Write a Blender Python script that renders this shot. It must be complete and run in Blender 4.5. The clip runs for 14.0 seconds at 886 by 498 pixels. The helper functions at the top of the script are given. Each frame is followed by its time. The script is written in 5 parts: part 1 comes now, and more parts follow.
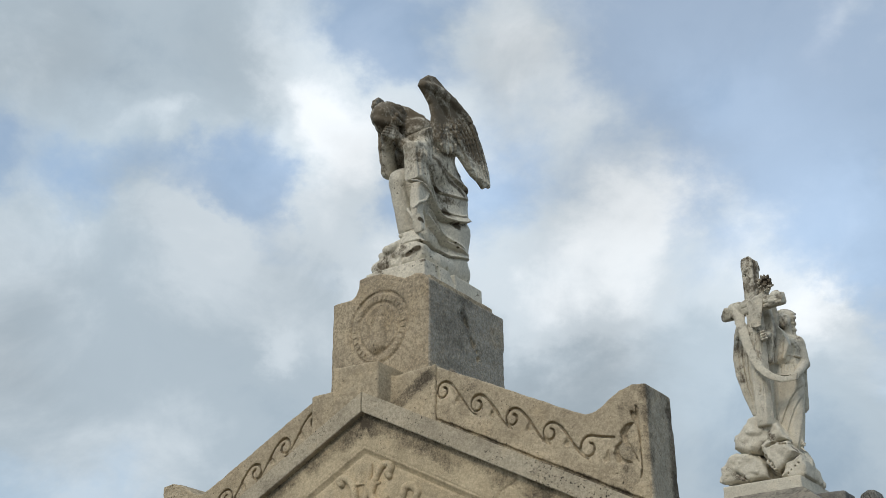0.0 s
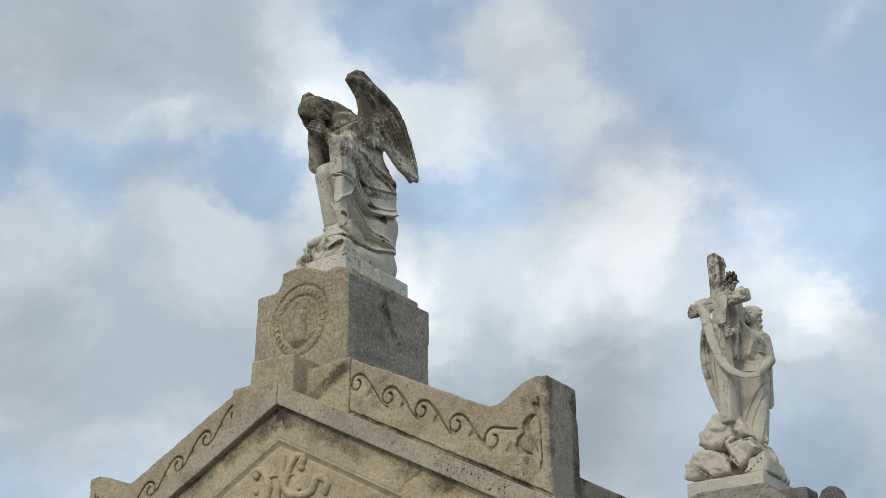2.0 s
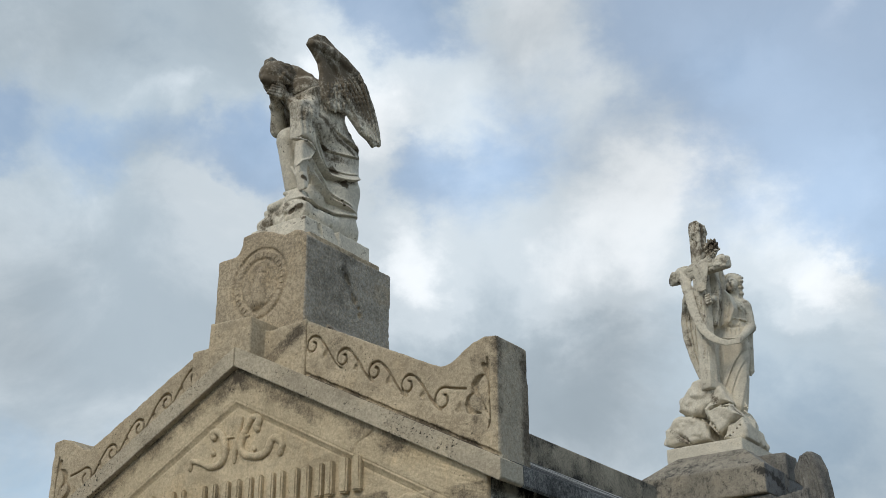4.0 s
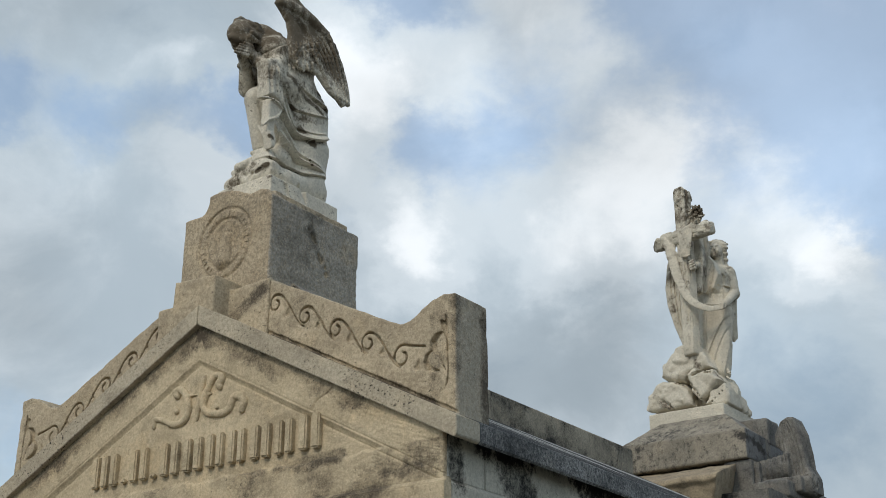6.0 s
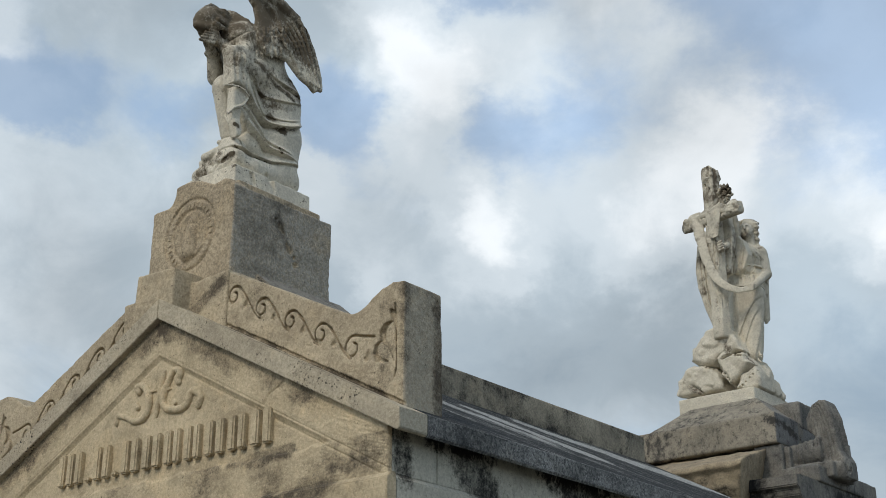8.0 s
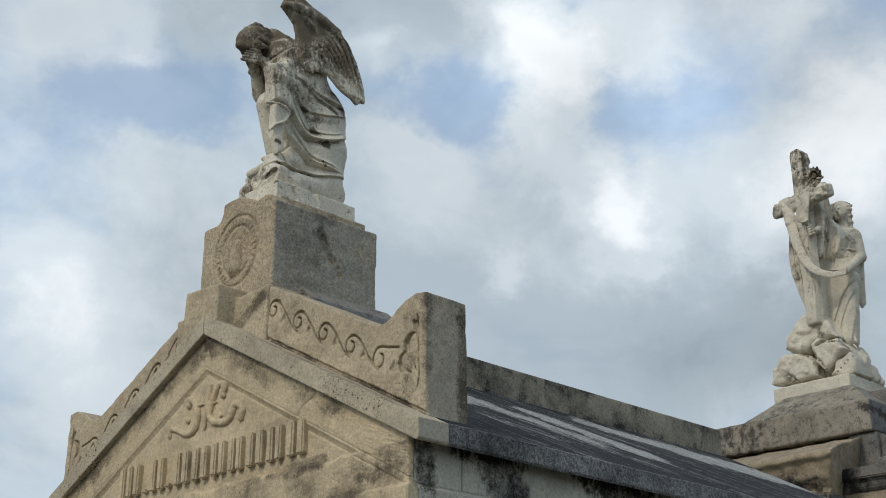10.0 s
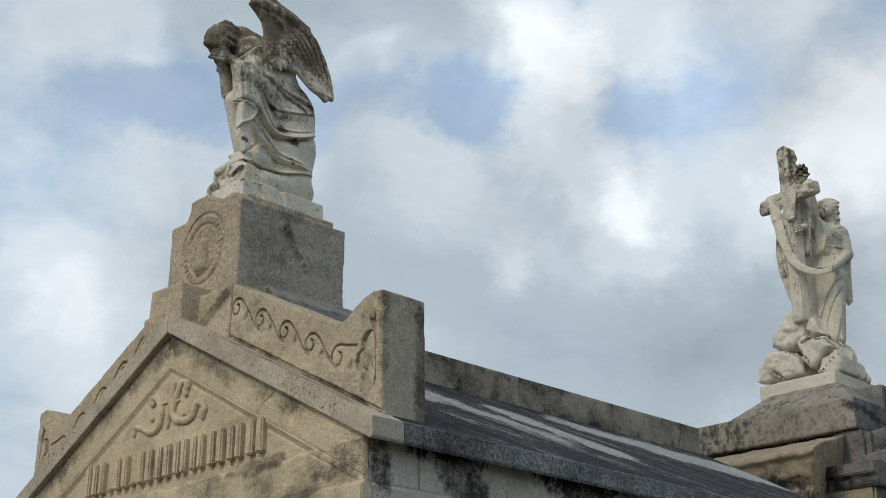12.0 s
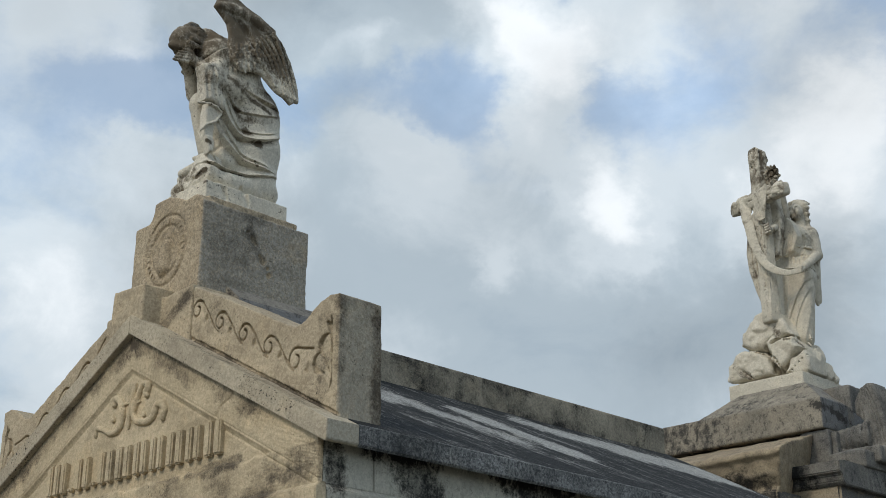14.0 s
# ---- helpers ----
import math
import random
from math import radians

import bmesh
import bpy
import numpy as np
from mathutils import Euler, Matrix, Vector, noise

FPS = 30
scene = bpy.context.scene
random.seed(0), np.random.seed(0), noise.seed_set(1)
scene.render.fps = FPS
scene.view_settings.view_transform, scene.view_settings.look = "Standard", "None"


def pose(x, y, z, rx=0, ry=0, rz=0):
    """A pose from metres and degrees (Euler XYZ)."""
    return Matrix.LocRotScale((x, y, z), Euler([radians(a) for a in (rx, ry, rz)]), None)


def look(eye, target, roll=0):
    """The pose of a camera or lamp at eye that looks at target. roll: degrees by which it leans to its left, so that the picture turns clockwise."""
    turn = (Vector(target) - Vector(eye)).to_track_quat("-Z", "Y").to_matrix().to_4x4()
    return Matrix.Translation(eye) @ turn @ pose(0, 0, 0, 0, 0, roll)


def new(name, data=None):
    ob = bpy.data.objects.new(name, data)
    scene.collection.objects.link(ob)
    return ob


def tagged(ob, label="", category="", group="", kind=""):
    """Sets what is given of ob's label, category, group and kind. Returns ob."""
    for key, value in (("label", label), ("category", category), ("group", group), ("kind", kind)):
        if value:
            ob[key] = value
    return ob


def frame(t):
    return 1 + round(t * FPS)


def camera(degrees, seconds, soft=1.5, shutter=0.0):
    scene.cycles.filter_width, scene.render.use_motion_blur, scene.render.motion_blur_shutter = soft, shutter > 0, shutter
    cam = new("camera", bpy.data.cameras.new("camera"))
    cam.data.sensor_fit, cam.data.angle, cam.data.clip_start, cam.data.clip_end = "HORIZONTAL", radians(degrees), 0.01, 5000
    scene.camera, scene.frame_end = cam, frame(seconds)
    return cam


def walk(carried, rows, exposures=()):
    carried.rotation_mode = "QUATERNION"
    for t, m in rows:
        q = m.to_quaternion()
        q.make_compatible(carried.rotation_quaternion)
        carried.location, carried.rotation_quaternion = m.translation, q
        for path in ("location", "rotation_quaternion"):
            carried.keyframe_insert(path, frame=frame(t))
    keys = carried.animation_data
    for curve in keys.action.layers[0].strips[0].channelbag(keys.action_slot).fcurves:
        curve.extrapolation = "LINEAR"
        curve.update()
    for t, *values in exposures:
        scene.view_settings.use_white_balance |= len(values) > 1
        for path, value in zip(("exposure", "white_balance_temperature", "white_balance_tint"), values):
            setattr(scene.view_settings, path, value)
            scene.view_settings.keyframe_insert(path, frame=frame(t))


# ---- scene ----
cam = camera(37.1, 14.0, soft=0.85)
PATH = [
    (0, (3.574, -4.468, 1.727), (2.538, -2.983, 2.575), -0.3),
    (0.5, (3.642, -4.416, 1.723), (2.603, -2.933, 2.573), -0.2),
    (1, (3.731, -4.352, 1.716), (2.689, -2.872, 2.566), -0.2),
    (1.5, (3.831, -4.285, 1.706), (2.786, -2.807, 2.556), -0.1),
    (2, (3.929, -4.231, 1.691), (2.881, -2.753, 2.538), -0.1),
    (2.5, (4.004, -4.188, 1.671), (2.952, -2.71, 2.513), -0.0),
    (3, (4.045, -4.148, 1.656), (2.989, -2.667, 2.488), -0.1),
    (5.5, (4.198, -4.039, 1.6), (3.126, -2.542, 2.381), -0.1),
    (6, (4.228, -3.978, 1.589), (3.154, -2.477, 2.359), 0.0),
    (6.5, (4.271, -3.874, 1.587), (3.193, -2.372, 2.349), -0.0),
    (7, (4.342, -3.754, 1.585), (3.252, -2.259, 2.345), -0.0),
    (7.5, (4.418, -3.636, 1.62), (3.301, -2.158, 2.375), -0.1),
    (8, (4.514, -3.534, 1.655), (3.347, -2.095, 2.408), -0.1),
    (8.5, (4.643, -3.463, 1.681), (3.413, -2.075, 2.43), -0.1),
    (11, (4.981, -3.222, 1.711), (3.654, -1.92, 2.446), -0.1),
    (11.5, (5.002, -3.186, 1.712), (3.675, -1.883, 2.447), -0.1),
    (12, (5.032, -3.155, 1.712), (3.704, -1.852, 2.447), -0.1),
    (12.5, (5.062, -3.133, 1.722), (3.735, -1.828, 2.4572), -0.1),
    (13, (5.099, -3.119, 1.723), (3.773, -1.812, 2.4576), -0.1),
    (13.5, (5.13, -3.113, 1.725), (3.809, -1.802, 2.457), -0.1),
    (14, (5.153, -3.117, 1.728), (3.84, -1.796, 2.456), -0.1),
]
walk(cam, [(t, look(eye, target, roll)) for t, eye, target, roll in PATH])


# ---- world, sun ----
SUN_YAW, SUN_UP = radians(184), radians(40)      # the way towards the sun, turned left from +y


def sky_world():
    """A clear sky with drifting broken cloud, denser and darker low down."""
    w = bpy.data.worlds.new("sky")
    scene.world = w
    w.use_nodes = True
    nt = w.node_tree
    nt.nodes.clear()
    nn, ln = nt.nodes.new, nt.links.new

    def math_node(op, a, b=None, clamp=False):
        n = nn("ShaderNodeMath")
        n.operation, n.use_clamp = op, clamp
        for k, v in enumerate((a, b)):
            if v is None:
                continue
            if isinstance(v, (int, float)):
                n.inputs[k].default_value = v
            else:
                ln(v, n.inputs[k])
        return n.outputs[0]

    coord = nn("ShaderNodeTexCoord").outputs["Generated"]

    def noise(scale, detail, rough, seed, warp=0.0, squash=1.0):
        m = nn("ShaderNodeMapping")
        m.inputs["Location"].default_value = (seed, seed * 0.7, seed * 1.3)
        m.inputs["Scale"].default_value = (1, 1, squash)
        ln(coord, m.inputs["Vector"])
        n = nn("ShaderNodeTexNoise")
        n.inputs["Scale"].default_value, n.inputs["Detail"].default_value = scale, detail
        n.inputs["Roughness"].default_value, n.inputs["Distortion"].default_value = rough, warp
        ln(m.outputs[0], n.inputs["Vector"])
        return n

    # billows: the masses are pushed about so that their edges curl
    push = nn("ShaderNodeVectorMath")
    push.operation = "SUBTRACT"
    ln(noise(8.0, 9, 0.6, 1.7, 0.0, 1.3).outputs["Color"], push.inputs[0])
    push.inputs[1].default_value = (0.5, 0.5, 0.5)
    bent = nn("ShaderNodeVectorMath")
    bent.operation = "MULTIPLY_ADD"
    ln(push.outputs[0], bent.inputs[0])
    bent.inputs[1].default_value = (0.16, 0.16, 0.12)
    ln(coord, bent.inputs[2])
    unit = nn("ShaderNodeVectorMath")
    unit.operation = "NORMALIZE"
    ln(bent.outputs[0], unit.inputs[0])
    cover = math_node("MULTIPLY", math_node("SUBTRACT", noise(9.0, 11, 0.6, 3.1, 0.25, 1.5).outputs["Fac"], 0.5), 1.1)
    shine = math_node("MULTIPLY", math_node("SUBTRACT", noise(11.0, 11, 0.6, 7.7, 0.4, 1.3).outputs["Fac"], 0.5), 1.3)
    # single cloud masses: yaw, pitch, width in degrees, cover, brightness
    high = [(51.5, 32, 4.6, 0.8, -0.55), (41, 32.1, 1.7, 0.6, 0.9), (40, 29.6, 1.6, 0.6, 0.95), (36.7, 35, 1.7, -0.6, 0.0), (30.8, 34.6, 1.2, 0.4, 0.6), (29, 31.6, 1.6, 0.4, 0.5),
            (35.7, 30.6, 1.9, 0.6, 0.4), (19.6, 30.7, 4.0, -0.8, 0.15), (16.5, 32.9, 1.2, 0.3, 0.5), (50, 30.4, 1.0, 0.2, 0.5), (59.4, 29.1, 1.0, 0.4, 0.6), (63.2, 30.5, 1.6, 0.4, 0.3)]
    middle = [(45.5, 27.9, 1.9, -1.0, 0.0), (51.5, 27.2, 1.9, -0.8, 0.0), (58.6, 27.6, 2.0, -1.0, 0.1), (57.5, 23.6, 2.2, 0.7, 0.15), (36.0, 27.4, 1.6, -0.6, 0.0), (31.7, 27.8, 1.2, -0.3, 0.1), (24.9, 26.4, 2.2, 0.5, 0.8), (40.8, 26.0, 1.2, 0.7, 0.5), (46.8, 24.9, 1.4, 0.7, 0.4),
              (15.6, 24.3, 1.8, -0.3, 0.3), (19.3, 24.1, 1.8, 0.2, 0.5), (26.2, 23.9, 1.6, 0.4, 0.6), (37.3, 23.4, 1.4, 0.7, 0.8), (30, 22.6, 1.5, 0.7, 0.8), (54.2, 22.3, 2.3, 0.6, -0.1)]
    low = [(48.8, 21.7, 2.5, 0.8, -0.3), (18.4, 22, 1.1, 0.5, 0.8), (36.7, 21.3, 1.2, 0.7, 0.7), (42.5, 20.6, 0.9, 0.5, 0.7), (43.6, 20.3, 2.4, 0.8, -0.25), (34, 18.4, 2.0, 0.7, -0.25), (29.3, 18.2, 1.9, 0.8, -0.45),
           (62.8, 18.6, 1.6, 0.5, 0.6), (52.5, 18.4, 2.3, 0.7, -0.2), (21.8, 17.4, 2.8, 0.9, -0.65), (41.5, 16.4, 2.8, 0.8, -0.5), (35.6, 16.0, 2.4, 0.9, -0.5), (19.2, 13, 3.2, 0.9, -0.7), (60.6, 15.7, 1.7, 0.6, 0.3)]
    # thinner and denser places: yaw, pitch, width in degrees, brightness
    veils = [(33.5, 27.5, 1.8, 0.25), (18.5, 26, 2.6, 0.15), (26, 27.5, 2.6, -0.21), (51.5, 27.5, 2.6, 0.22), (30.5, 33.5, 1.8, -0.27), (65, 23, 3.6, 0.17), (56, 20, 2.6, -0.21), (23, 20, 2.6, 0.16), (44, 29, 1.8, 0.21),
             (42.5, 24.5, 2.6, -0.09), (21.5, 30.5, 1.8, 0.14), (33.5, 21.5, 2.6, 0.08), (54.5, 32, 1.8, -0.16), (39.5, 29, 1.8, -0.13), (38, 35, 2.6, 0.15), (48.5, 26, 1.8, -0.14), (17, 21.5, 1.8, -0.14),
             (30.5, 27.5, 1.8, 0.08), (63.5, 30.5, 1.8, -0.11), (45.5, 33.5, 1.8, -0.08), (15.5, 24.5, 1.8, 0.13), (20, 17, 2.6, 0.12), (29, 17, 2.4, -0.24), (35, 16.2, 2.0, -0.18), (26.6, 20.4, 1.7, -0.2)]

    def mass(yaw, pitch, wide):
        y, p, k = radians(yaw), radians(pitch), 1 / radians(wide) ** 2
        d = nn("ShaderNodeVectorMath")
        d.operation = "DOT_PRODUCT"
        ln(unit.outputs[0], d.inputs[0])
        d.inputs[1].default_value = (-math.sin(y) * math.cos(p), math.cos(y) * math.cos(p), math.sin(p))
        return math_node("EXPONENT", math_node("MULTIPLY", math_node("SUBTRACT", d.outputs["Value"], 1.0), k))

    veil = None
    for yaw, pitch, wide, b in veils:
        term = math_node("MULTIPLY", mass(yaw, pitch, wide), b)
        veil = term if veil is None else math_node("ADD", veil, term)
    veil = math_node("EXPONENT", veil)
    for yaw, pitch, wide, c, b in high + middle + low:
        g = mass(yaw, pitch, wide)
        cover = math_node("ADD", cover, math_node("MULTIPLY", g, c))
        if b:
            shine = math_node("ADD", shine, math_node("MULTIPLY", g, b))

    def ramp(fac, stops):
        n = nn("ShaderNodeValToRGB")
        n.color_ramp.interpolation = "EASE"
        while len(n.color_ramp.elements) < len(stops):
            n.color_ramp.elements.new(0.5)
        for el, (at, col) in zip(n.color_ramp.elements, stops):
            el.position, el.color = at, (*col, 1)
        ln(fac, n.inputs["Fac"])
        return n.outputs["Color"]

    amount = ramp(math_node("ADD", cover, 0.5), [(0.15, (0.42,) * 3), (0.80, (1,) * 3)])
    tone = ramp(math_node("ADD", math_node("MULTIPLY", shine, 0.38), 0.5),
                [(0.05, (0.27, 0.352, 0.435)), (0.35, (0.405, 0.482, 0.545)), (0.6, (0.575, 0.645, 0.70)), (0.95, (0.84, 0.885, 0.92))])
    blue = nn("ShaderNodeTexSky")
    blue.sky_type, blue.sun_disc = "NISHITA", False
    blue.sun_elevation, blue.sun_rotation = SUN_UP, -SUN_YAW
    blue.air_density, blue.dust_density = 1.2, 2.0
    b1, b2, mix, out = nn("ShaderNodeBackground"), nn("ShaderNodeBackground"), nn("ShaderNodeMixShader"), nn("ShaderNodeOutputWorld")
    ln(math_node("MULTIPLY", veil, 0.15), b1.inputs["Strength"])
    ln(math_node("MULTIPLY", veil, 1.09), b2.inputs["Strength"])
    clear = nn("ShaderNodeMix")
    clear.data_type, clear.blend_type = "RGBA", "MULTIPLY"
    clear.inputs[0].default_value, clear.inputs[7].default_value = 1.0, (0.95, 1.05, 1.10, 1)
    ln(blue.outputs[0], clear.inputs[6])
    ln(clear.outputs[2], b1.inputs["Color"])
    ln(tone, b2.inputs["Color"])
    ln(amount, mix.inputs[0])
    ln(b1.outputs[0], mix.inputs[1])
    ln(b2.outputs[0], mix.inputs[2])
    ln(mix.outputs[0], out.inputs["Surface"])


sky_world()
sun = new("sun", bpy.data.lights.new("sun", "SUN"))
sun.data.energy, sun.data.angle, sun.data.color = 1.12, radians(14), (1.0, 0.885, 0.73)
sun.matrix_world = look((-math.sin(SUN_YAW) * 30, math.cos(SUN_YAW) * 30, 30 * math.tan(SUN_UP)), (0, 0, 0))


# ---- materials ----
def stone(name, pale, deep, stain, patchy=0.5, size=1.0, pits=0.5, rough=0.88, bump=0.5, stretch=(1, 1, 1), edge=0.12, rise=None, seed=0.0, side_shade=None, grain=0.55, ledges=(), spots=(), turn=0.0, drawn=False, pit_at=0.62, wash=0.45, shade_from=None, specks=0.7):
    """Weathered stone. pale/deep: the two tones of the grain; stain: the colour of lichen and soot, patchy: how much of
    it;
    size: scale of the patches; stretch: draws the patches out; rise: (z0, z1, amount) growth that gets thicker with
    height;
    side_shade: a darker, greyer tone that paints in the shade of the sides that face +x, or from shade_from on along x;
    grain: contrast of the fine grain;
    ledges: (z, reach, amount) heights at and below which the stain is thicker, fading out over reach above;
    spots: (a, b, radius, amount) long patches of more stain, or less, some of them standing for shade; turn, drawn: the
    way the patches and the grain are drawn out; pit_at: fewer pits when high; wash: soft unevenness; specks: clusters
    of dark spots."""
    m = bpy.data.materials.new(name)
    m.use_nodes = True
    nt = m.node_tree
    nn, ln = nt.nodes.new, nt.links.new
    bsdf = nt.nodes["Principled BSDF"]
    coord = nn("ShaderNodeTexCoord").outputs["Object"]
    mp = nn("ShaderNodeMapping")
    mp.inputs["Scale"].default_value, mp.inputs["Location"].default_value = stretch, (seed, seed * 2.3, seed * 0.7)
    if turn:
        vr = nn("ShaderNodeVectorRotate")
        vr.rotation_type = "Z_AXIS"
        vr.inputs["Angle"].default_value = radians(turn)
        ln(coord, vr.inputs["Vector"])
        ln(vr.outputs[0], mp.inputs["Vector"])
    else:
        ln(coord, mp.inputs["Vector"])

    def tex(scale, detail, rg, vec=coord, warp=0.0):
        n = nn("ShaderNodeTexNoise")
        n.inputs["Scale"].default_value, n.inputs["Detail"].default_value = scale, detail
        n.inputs["Roughness"].default_value, n.inputs["Distortion"].default_value = rg, warp
        ln(vec, n.inputs["Vector"])
        return n.outputs["Fac"]

    def remap(v, a, b, c=0.0, d=1.0):
        n = nn("ShaderNodeMapRange")
        n.interpolation_type = "SMOOTHSTEP"
        ln(v, n.inputs[0])
        for k, x in enumerate((a, b, c, d)):
            n.inputs[k + 1].default_value = x
        return n.outputs[0]

    def remap_linear(v):
        n = nn("ShaderNodeClamp")
        ln(v, n.inputs[0])
        return n.outputs[0]

    def op(kind, a, b):
        n = nn("ShaderNodeMath")
        n.operation = kind
        for k, v in enumerate((a, b)):
            if isinstance(v, (int, float)):
                n.inputs[k].default_value = v
            else:
                ln(v, n.inputs[k])
        return n.outputs[0]

    def blend(fac, a, b, kind="MIX"):
        n = nn("ShaderNodeMix")
        n.data_type, n.blend_type = "RGBA", kind
        for sock, v in ((n.inputs[0], fac), (n.inputs[6], a), (n.inputs[7], b)):
            if isinstance(v, (int, float)):
                sock.default_value = v
            elif isinstance(v, tuple):
                sock.default_value = (*v, 1)
            else:
                ln(v, sock)
        return n.outputs[2]

    base = blend(remap(tex(3.5, 7, 0.62, mp.outputs[0]), 0.3, 0.7), deep, pale)
    base = blend(remap(tex(6.5, 8, 0.72, coord, 0.5), 0.46, 0.66, 0.0, wash), base, tuple(0.55 * a + 0.45 * b for a, b in zip(deep, stain)))
    base = blend(remap(tex(4.1, 6, 0.65), 0.52, 0.68, 0.0, wash * 0.7), base, tuple(min(1, c * k) for c, k in zip(pale, (1.16, 1.08, 0.96))))
    # darker, greyer tone on the +x sides: their shade, put into the colour
    if side_shade:
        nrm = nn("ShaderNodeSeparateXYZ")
        ln(nn("ShaderNodeNewGeometry").outputs["Normal"] if shade_from is None else coord, nrm.inputs[0])
        side = op("MULTIPLY", remap(nrm.outputs[0], 0.5, 0.8) if shade_from is None else remap(nrm.outputs[0], shade_from, shade_from + 0.004), remap(tex(2.6, 6, 0.6, mp.outputs[0], 0.3), 0.32, 0.42, 0.35, 1.0))
        base = blend(side, base, side_shade)
    base = blend(remap(tex(66, 5, 0.74), 0.44, 0.58, 0.0, grain), base, tuple(c * 0.48 for c in deep))
    base = blend(remap(tex(115, 3, 0.7), 0.53, 0.63, 0.0, grain * 0.7), base, tuple(min(1, c * 1.35) for c in pale))
    big = op("ADD", op("MULTIPLY", tex(1.6 / size, 9, 0.68, mp.outputs[0], 0.35), 0.52), op("MULTIPLY", tex(7, 7, 0.75, mp.outputs[0]) if drawn else tex(26, 6, 0.75), 0.2))
    big = op("ADD", big, op("MULTIPLY", tex(22, 5, 0.8, mp.outputs[0]) if drawn else tex(105, 4, 0.8), 0.22 if drawn else 0.28))
    if drawn:
        big = op("ADD", big, op("MULTIPLY", op("SUBTRACT", tex(40, 6, 0.85), 0.5), 0.48))
    for a, b, radius, much in spots:
        a, u = Vector(a), Vector(b) - Vector(a)
        vm = []
        for kind in ("SUBTRACT", "DOT_PRODUCT", "SCALE", "SUBTRACT", "LENGTH"):
            vm.append(nn("ShaderNodeVectorMath"))
            vm[-1].operation = kind
        ln(coord, vm[0].inputs[0])
        vm[0].inputs[1].default_value = a
        ln(vm[0].outputs[0], vm[1].inputs[0])
        vm[1].inputs[1].default_value = u / max(u.length_squared, 1e-6)
        vm[2].inputs[0].default_value = u
        ln(remap_linear(vm[1].outputs["Value"]), vm[2].inputs["Scale"])
        ln(vm[0].outputs[0], vm[3].inputs[0])
        ln(vm[2].outputs[0], vm[3].inputs[1])
        ln(vm[3].outputs[0], vm[4].inputs[0])
        far = op("ADD", op("MULTIPLY", vm[4].outputs["Value"], 1 / radius), op("MULTIPLY", op("SUBTRACT", tex(9, 8, 0.74), 0.5), 2.6))
        big = op("ADD", big, remap(far, 1.3, 0.3, 0.0, much))
    if rise:
        z = nn("ShaderNodeSeparateXYZ")
        ln(coord, z.inputs[0])
        big = op("ADD", big, remap(z.outputs[2], rise[0], rise[1], 0.0, rise[2]))
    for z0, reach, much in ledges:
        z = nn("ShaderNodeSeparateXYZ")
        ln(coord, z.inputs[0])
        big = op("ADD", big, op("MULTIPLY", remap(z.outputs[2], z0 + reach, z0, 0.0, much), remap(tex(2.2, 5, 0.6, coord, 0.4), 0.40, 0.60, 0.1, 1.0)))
    mask = remap(big, 0.66 - 0.3 * patchy, 0.66 - 0.3 * patchy + edge)
    col = blend(mask, base, stain)
    pit = remap(tex(70, 4, 0.65), pit_at, pit_at + 0.06)
    pit = op("MULTIPLY", pit, remap(tex(4, 6, 0.68), 0.44, 0.60, 0.05, 1.0))
    speck = op("MULTIPLY", remap(tex(34, 7, 0.8, coord, 0.3), 0.54, 0.62), remap(tex(3.3, 6, 0.7, coord, 0.5), 0.47, 0.62, 0.0, specks))
    col = blend(speck, col, tuple(0.35 * a + 0.65 * b for a, b in zip(deep, stain)))
    col = blend(op("MULTIPLY", pit, pits), col, tuple(c * 0.35 for c in stain))
    ln(col, bsdf.inputs["Base Color"])
    bsdf.inputs["Roughness"].default_value = rough
    bsdf.inputs["Specular IOR Level"].default_value = 0.25
    height = op("SUBTRACT", op("ADD", op("MULTIPLY", tex(60, 8, 0.7), 0.6), op("MULTIPLY", tex(9, 5, 0.6), 0.6)), op("MULTIPLY", pit, 0.5))
    bp = nn("ShaderNodeBump")
    bp.inputs["Strength"].default_value, bp.inputs["Distance"].default_value = bump, 0.016
    ln(height, bp.inputs["Height"])
    ln(bp.outputs[0], bsdf.inputs["Normal"])
    return m


TO = 2.0        # the near tomb's own origin lies this far along y
M_FACE = stone("buff_cast_stone", (0.56, 0.475, 0.34), (0.41, 0.34, 0.24), (0.085, 0.070, 0.052), 0.52, 0.5, 0.9, side_shade=(0.375, 0.345, 0.28), shade_from=1.357, edge=0.20, grain=0.38, bump=0.65, pit_at=0.61,
               spots=(((1.366, 0.215 - TO, 3.36), (1.366, 0.20 - TO, 3.0), 0.075, -0.14), ((1.366, 0.325 - TO, 3.4), (1.366, 0.325 - TO, 3.0), 0.06, 0.14), ((1.366, 0.13 - TO, 3.45), (1.366, 0.13 - TO, 3.05), 0.04, 0.10),
                      # from 0.36 to 1.35: dirt and the shadow line along the parapet's foot, painted in
                      ((0.12, 0.108 - TO, 3.64), (0.30, 0.108 - TO, 3.73), 0.04, 0.16), ((0.36, 0.115 - TO, 3.506), (1.35, 0.115 - TO, 2.990), 0.016, 0.15), ((0.5, 0.115 - TO, 3.44), (1.2, 0.115 - TO, 3.08), 0.05, 0.04), ((0.40, 0.115 - TO, 3.58), (0.55, 0.115 - TO, 3.50), 0.05, -0.06), ((1.27, 0.115 - TO, 3.4), (1.27, 0.115 - TO, 3.1), 0.05, 0.08)))
